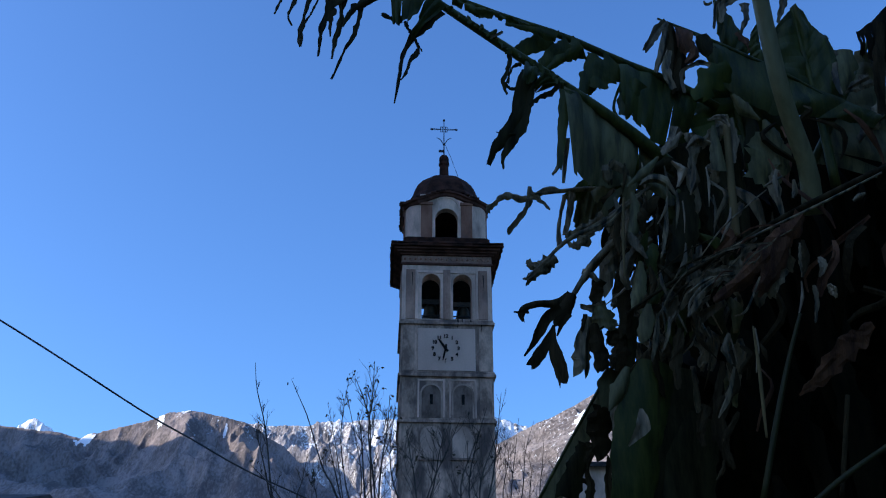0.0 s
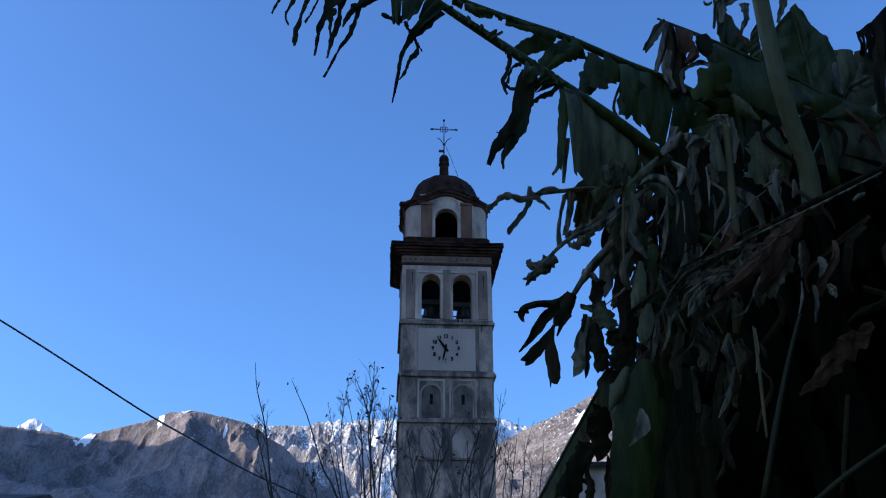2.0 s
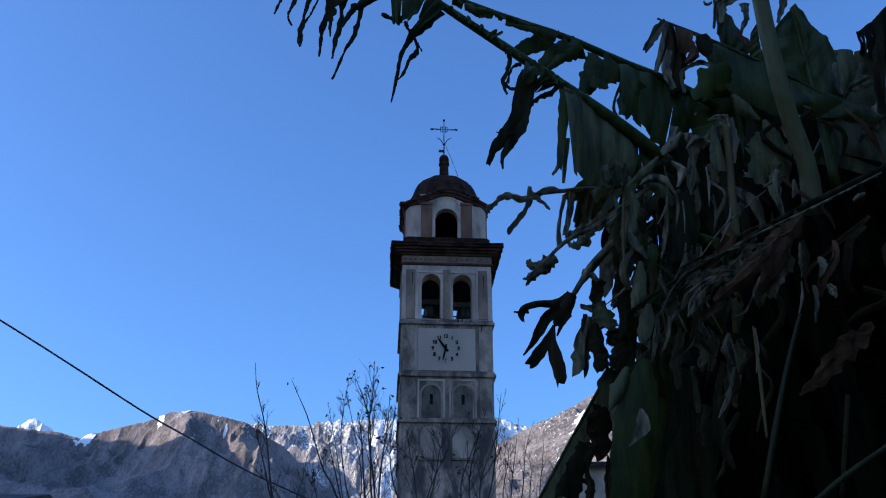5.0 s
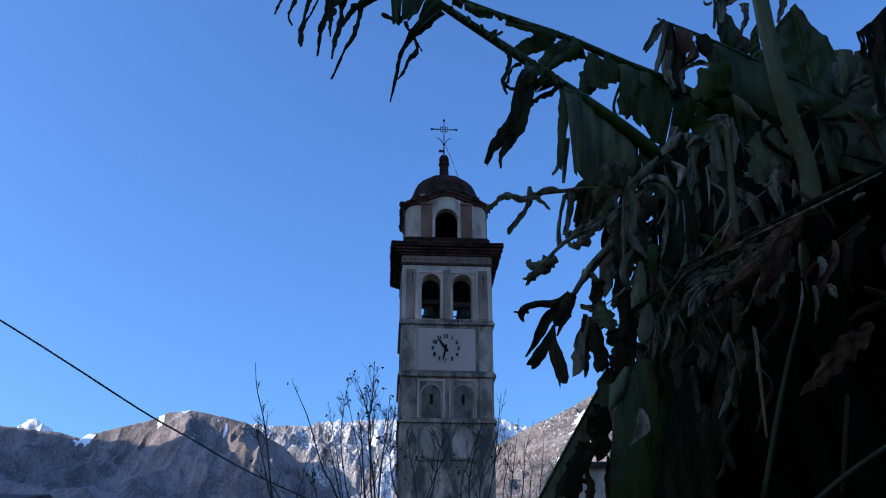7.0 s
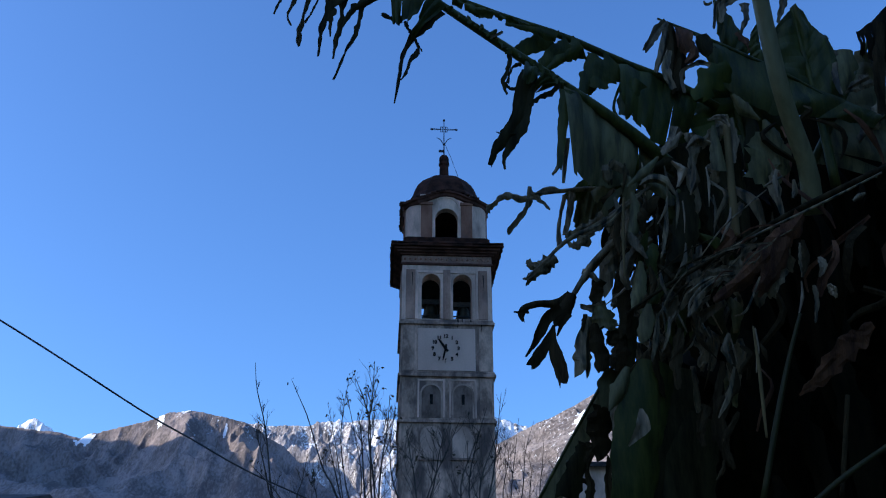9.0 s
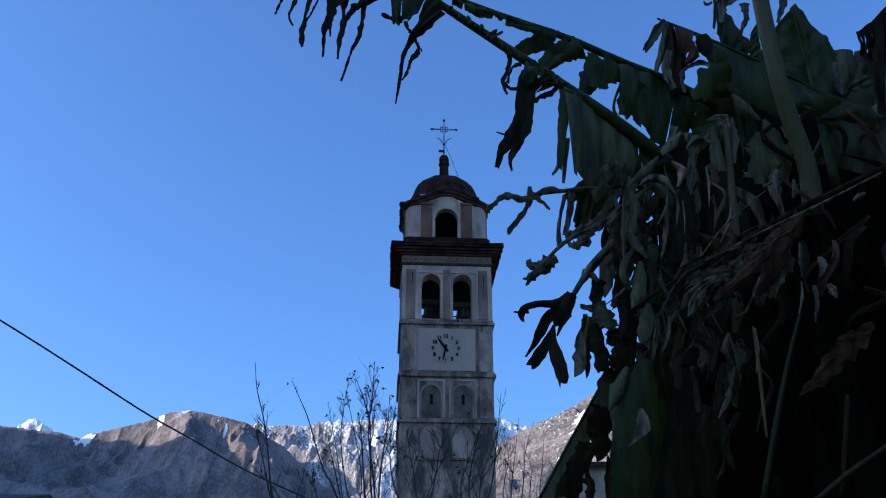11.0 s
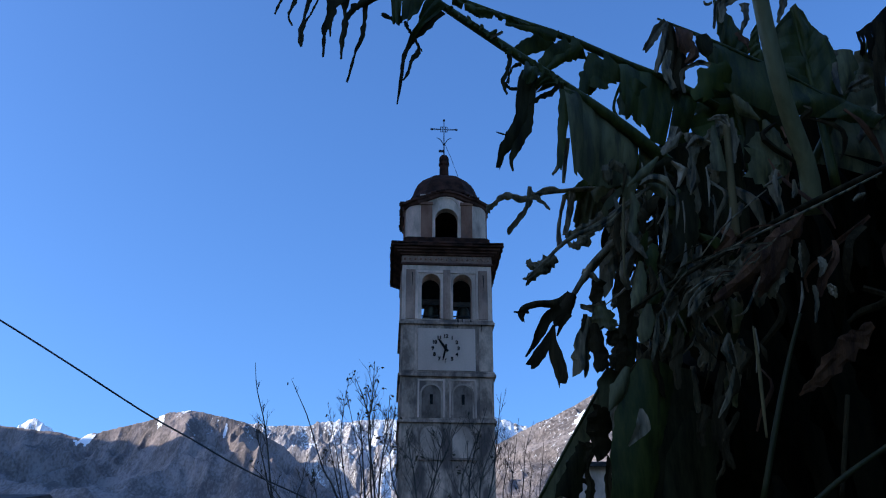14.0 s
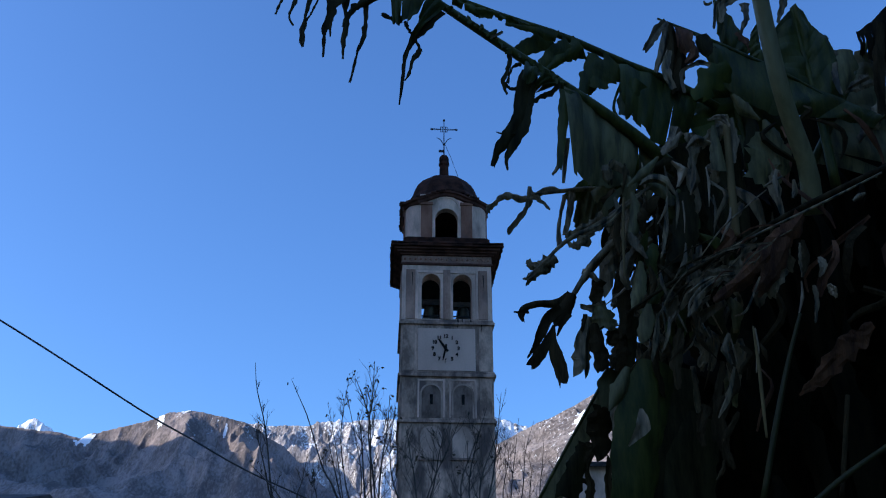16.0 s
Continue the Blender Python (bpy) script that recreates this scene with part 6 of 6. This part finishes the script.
ribbon("leaf_strip", big, [(0.56, 3.2, 2.477), (0.538, 3.2, 2.398), (0.539, 3.2, 2.298)], [0.084, 0.093, 0.05], DIM, seed=207, ragged=0.3)
ribbon("leaf_strip", big, [(0.488, 3.22, 2.354), (0.468, 3.22, 2.283), (0.446, 3.22, 2.23)], [0.046, 0.038, 0.017], DIM, seed=215, ragged=0.4)
ribbon("leaf_strip", big, [(0.421, 3.22, 2.196), (0.465, 3.22, 2.23), (0.509, 3.22, 2.207)], [0.025, 0.019, 0.025], DIM, seed=216, ragged=0.4)
ribbon("leaf_strip", big, [(0.57, 3.2, 2.298), (0.553, 3.2, 2.226), (0.562, 3.2, 2.142)], [0.029, 0.021, 0.034], DIM, seed=208, ragged=0.3)
ribbon("leaf_strip", big, [(0.484, 3.2, 2.336), (0.445, 3.2, 2.252), (0.405, 3.2, 2.151)], [0.049, 0.072, 0.090], TATTER, seed=217, ragged=0.2)
ribbon("leaf_blade", B3, [(0.713, 3, 2.576), (0.675, 3, 2.423), (0.651, 3, 2.275), (0.623, 3, 2.083)], [0.118, 0.205, 0.221, 0.221], GREEN, seed=209, ragged=0.05, label="broad hanging green leaf")
# shade painted in by a darker leaf colour
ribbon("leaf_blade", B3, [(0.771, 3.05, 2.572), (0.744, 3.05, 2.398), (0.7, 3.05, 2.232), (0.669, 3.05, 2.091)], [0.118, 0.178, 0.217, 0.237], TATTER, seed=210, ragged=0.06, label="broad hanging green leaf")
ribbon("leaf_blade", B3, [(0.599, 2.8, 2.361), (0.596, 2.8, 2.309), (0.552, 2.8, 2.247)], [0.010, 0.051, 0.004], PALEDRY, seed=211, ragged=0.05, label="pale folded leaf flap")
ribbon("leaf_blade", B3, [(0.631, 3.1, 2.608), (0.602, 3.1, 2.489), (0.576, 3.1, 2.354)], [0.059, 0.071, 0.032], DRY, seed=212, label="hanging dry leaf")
# darker than the front blade: its shade is in the colour
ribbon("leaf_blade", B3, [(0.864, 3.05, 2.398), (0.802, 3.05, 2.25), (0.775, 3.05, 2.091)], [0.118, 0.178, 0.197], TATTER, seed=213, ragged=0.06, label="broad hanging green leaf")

# backing leaves, near-black to paint the shade behind the broad ones
ribbon("leaf_blade", B3, [(0.894, 3.6, 2.818), (0.854, 3.6, 2.498), (0.814, 3.6, 2.179)], [0.213, 0.355, 0.379], DEEP, seed=290, ragged=0.1, label="backing leaf painted near-black as thicket shade")
ribbon("leaf_blade", B3, [(1.099, 3.7, 3), (1.049, 3.7, 2.568), (0.984, 3.7, 2.195)], [0.292, 0.414, 0.462], DEEP, seed=291, ragged=0.1, label="backing leaf painted near-black as thicket shade")
# small curled rags that hang along the edge of the plant
rng = random.Random(42)
for i in range(170):
    u = rng.random()
    z = 2.62 + 0.73 * u
    edge = float(np.interp(z, [2.45, 2.6, 2.8, 3.05, 3.3], [0.58, 0.62, 0.66, 0.66, 0.58]))
    x = edge + abs(rng.gauss(0, 0.2)) + 0.02
    y = rng.uniform(2.93, 3.3)
    l = rng.uniform(0.06, 0.19)
    w = rng.uniform(0.018, 0.055)
    dx, bend = rng.gauss(-0.02, 0.04), rng.gauss(0, 0.022)
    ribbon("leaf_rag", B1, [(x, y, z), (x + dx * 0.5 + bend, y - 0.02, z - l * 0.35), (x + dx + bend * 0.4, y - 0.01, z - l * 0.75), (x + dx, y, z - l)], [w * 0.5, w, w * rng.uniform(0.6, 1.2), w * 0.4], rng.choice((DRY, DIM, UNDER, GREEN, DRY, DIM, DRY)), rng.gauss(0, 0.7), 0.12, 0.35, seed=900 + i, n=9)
for i in range(22):
    x = rng.uniform(0.85, 1.9)
    z = rng.uniform(2.25, 3.3)
    if z > 3.35 and x < 1.0:
        x += 0.4
    if z < 2.85 and x > 1.15:
        z += 0.75
    y = rng.uniform(2.85, 3.2)
    l = rng.uniform(0.1, 0.35)
    w = rng.uniform(0.015, 0.045)
    dx, bend = rng.gauss(-0.05, 0.09), rng.gauss(0, 0.05)
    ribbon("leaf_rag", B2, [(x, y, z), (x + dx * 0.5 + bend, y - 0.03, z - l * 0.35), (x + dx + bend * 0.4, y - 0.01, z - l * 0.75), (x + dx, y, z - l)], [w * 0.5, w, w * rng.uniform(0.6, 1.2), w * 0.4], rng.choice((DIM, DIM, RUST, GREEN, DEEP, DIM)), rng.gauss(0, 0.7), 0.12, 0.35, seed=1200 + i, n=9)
# thin dry threads and pointed shreds between the rags
for i in range(60):
    z = rng.uniform(2.6, 3.35)
    x = 0.64 + abs(rng.gauss(0, 0.22))
    y = rng.uniform(2.88, 3.05)
    l = rng.uniform(0.05, 0.16)
    dx = rng.gauss(-0.01, 0.035)
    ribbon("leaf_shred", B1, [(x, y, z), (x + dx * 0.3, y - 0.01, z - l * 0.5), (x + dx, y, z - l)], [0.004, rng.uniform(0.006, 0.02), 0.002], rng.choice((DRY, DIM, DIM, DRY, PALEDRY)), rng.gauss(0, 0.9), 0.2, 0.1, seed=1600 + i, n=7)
# two sheets darkened in colour so gaps between the rags look shaded
lamina("leaf_blade", B1, [(1.21, 3.35, 3.706), (1.067, 3.35, 3.687), (0.922, 3.35, 3.638), (0.846, 3.35, 3.571)], [(1.211, 3.35, 3.199), (1.05, 3.35, 3.15), (0.92, 3.35, 3.175), (0.839, 3.35, 3.249)], TATTER, 301, 0.15, label="banana leaf with shade painted into its colour")
lamina("leaf_blade", B1, [(1.238, 3.4, 3.453), (1.07, 3.4, 3.401), (0.902, 3.4, 3.324), (0.783, 3.4, 3.273)], [(1.171, 3.4, 2.795), (1.021, 3.4, 2.795), (0.89, 3.4, 2.773), (0.742, 3.4, 2.795)], DEEP, 302, 0.15, label="banana leaf with shade painted into its colour")

# the dense inner thicket: dead skirts and further leaves behind, coloured near-black as shade
rng = random.Random(77)
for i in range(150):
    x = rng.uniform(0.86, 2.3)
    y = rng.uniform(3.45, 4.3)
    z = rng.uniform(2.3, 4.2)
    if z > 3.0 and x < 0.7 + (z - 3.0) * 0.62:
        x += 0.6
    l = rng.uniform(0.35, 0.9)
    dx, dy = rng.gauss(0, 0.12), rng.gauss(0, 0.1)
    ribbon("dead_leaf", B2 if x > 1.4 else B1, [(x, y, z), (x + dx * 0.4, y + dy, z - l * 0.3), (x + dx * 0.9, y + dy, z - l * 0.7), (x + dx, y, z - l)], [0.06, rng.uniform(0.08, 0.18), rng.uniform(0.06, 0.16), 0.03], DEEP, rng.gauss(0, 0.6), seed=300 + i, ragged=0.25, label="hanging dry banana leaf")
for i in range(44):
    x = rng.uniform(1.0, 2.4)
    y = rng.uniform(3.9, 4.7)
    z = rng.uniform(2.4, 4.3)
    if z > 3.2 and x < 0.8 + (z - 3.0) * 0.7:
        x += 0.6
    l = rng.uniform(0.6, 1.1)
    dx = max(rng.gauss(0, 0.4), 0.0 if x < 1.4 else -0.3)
    ribbon("leaf_blade", B2, [(x, y, z), (x + dx * 0.4, y - 0.06, z - l * 0.3), (x + dx * 0.8, y - 0.04, z - l * 0.7), (x + dx, y, z - l)], [0.1, rng.uniform(0.3, 0.5), rng.uniform(0.3, 0.5), 0.1], DEEP, rng.gauss(0, 0.4), seed=600 + i, ragged=0.1, label="banana leaf coloured near-black as thicket shade")



# ---- what moves ----
TIMES = [0, 0.5, 1, 1.5, 2, 2.5, 3, 3.5, 4, 4.6, 5.2, 5.8, 6.5, 7, 7.5, 8, 8.5, 9, 9.6, 10.2, 10.8, 11.5, 12, 12.5, 13, 13.5, 14, 14.5, 15, 15.5, 16]
LEAN = {
    "s3": [-13, -9, -12, -23, -24, -10, 0, -23, -12, -6, -14, -8, -10, -13, -12, -10, -4, -10, -3, -8, -1, 3, 9, 16, 9, 11, 9, 2, 9, 14, 13],
    "s1": [-4, -9, -10, 3, -12, -7, 0, -16, -4, -8, -3, -7, -1, -3, -6, -4, -13, -6, -2, -7, -3, 0, -3, -4, -3, -1, -3, -1, -6, -3, -1],
    "s2": [-3, 0, -3, -8, -8, -5, 0, -5, -2, -3, -1, -3, -2, -4, -3, -4, 0, -3, 0, 2, 3, 5, 4, 6, 5, 6, 4, 2, 4, 5, 4],
    "s4": [-1, 2, 2, 2, -4, -1, 0, -7, -9, -4, -6, -2, -3, -7, 0, -3, -1, -1, 1, 0, 1, 0, 2, 6, 5, 2, 3, 3, 6, 6, 6],
    "h": [-14, -11, -6, -3, -14, -11, 0, -12, -21, -12, -16, -10, -14, -18, -6, -14, -17, -12, -8, -12, -4, 0, -1, -8, -5, -5, 0, -9, -12, -9, -8],
    "d1": [0, 0, 0, -6, -15, -3, 0, -4, -9, -2, -4, -1, 0, 0, -1, 0, 2, 0, -1, 1, 0, 0, 2, -1, -1, 2, -1, -3, 0, -1, 0],
    "d2": [-2, -2, -3, -8, -11, -3, 0, -2, -8, -2, -4, -1, 0, 0, 0, 0, 0, 0, 0, 0, 0, 0, 1, 0, 0, 1, 0, 0, 0, 0, 3],
    "c": [1, 1, 1, 1, 1, 1, 0, -4, 0, 1, -1, 0, 1, 0, 1, 1, 3, 3, 2, 1, 2, 3, 1, -2, 0, -2, 0, 0, 1, 3, 1],
}
SHARE = {"s00": ("s1", 0.5), "s0": ("s1", 0.6), "s2b": ("s3", 0.6), "s4b": ("s4", 0.8), "h1": ("h", 1), "h2": ("h", 1), "d1b": ("d1", 0.7), "c2": ("c", 1), "c3": ("c", 1), "c4": ("c", 0.7)}


def motions():
    for key, (ob, length) in SWAY.items():
        name, share = SHARE.get(key, (key, 1))
        root = Matrix.Translation(ob.location)
        walk(ob, [(t, root @ Matrix.Rotation(-share * dx / length, 4, "Y")) for t, dx in zip(TIMES, LEAN[name])])
    # the bells swing a little on their headstocks
    for b, reach, beat, late in ((BELLS[0], 9, 1.9, 0.2), (BELLS[1], 3, 1.7, 0.6)):
        home = b.matrix_basis.copy()
        walk(b, [(i * 0.25, home @ pose(0, 0, 0, reach * math.sin(2 * math.pi * (i * 0.25 - late) / beat))) for i in range(65)])


motions()
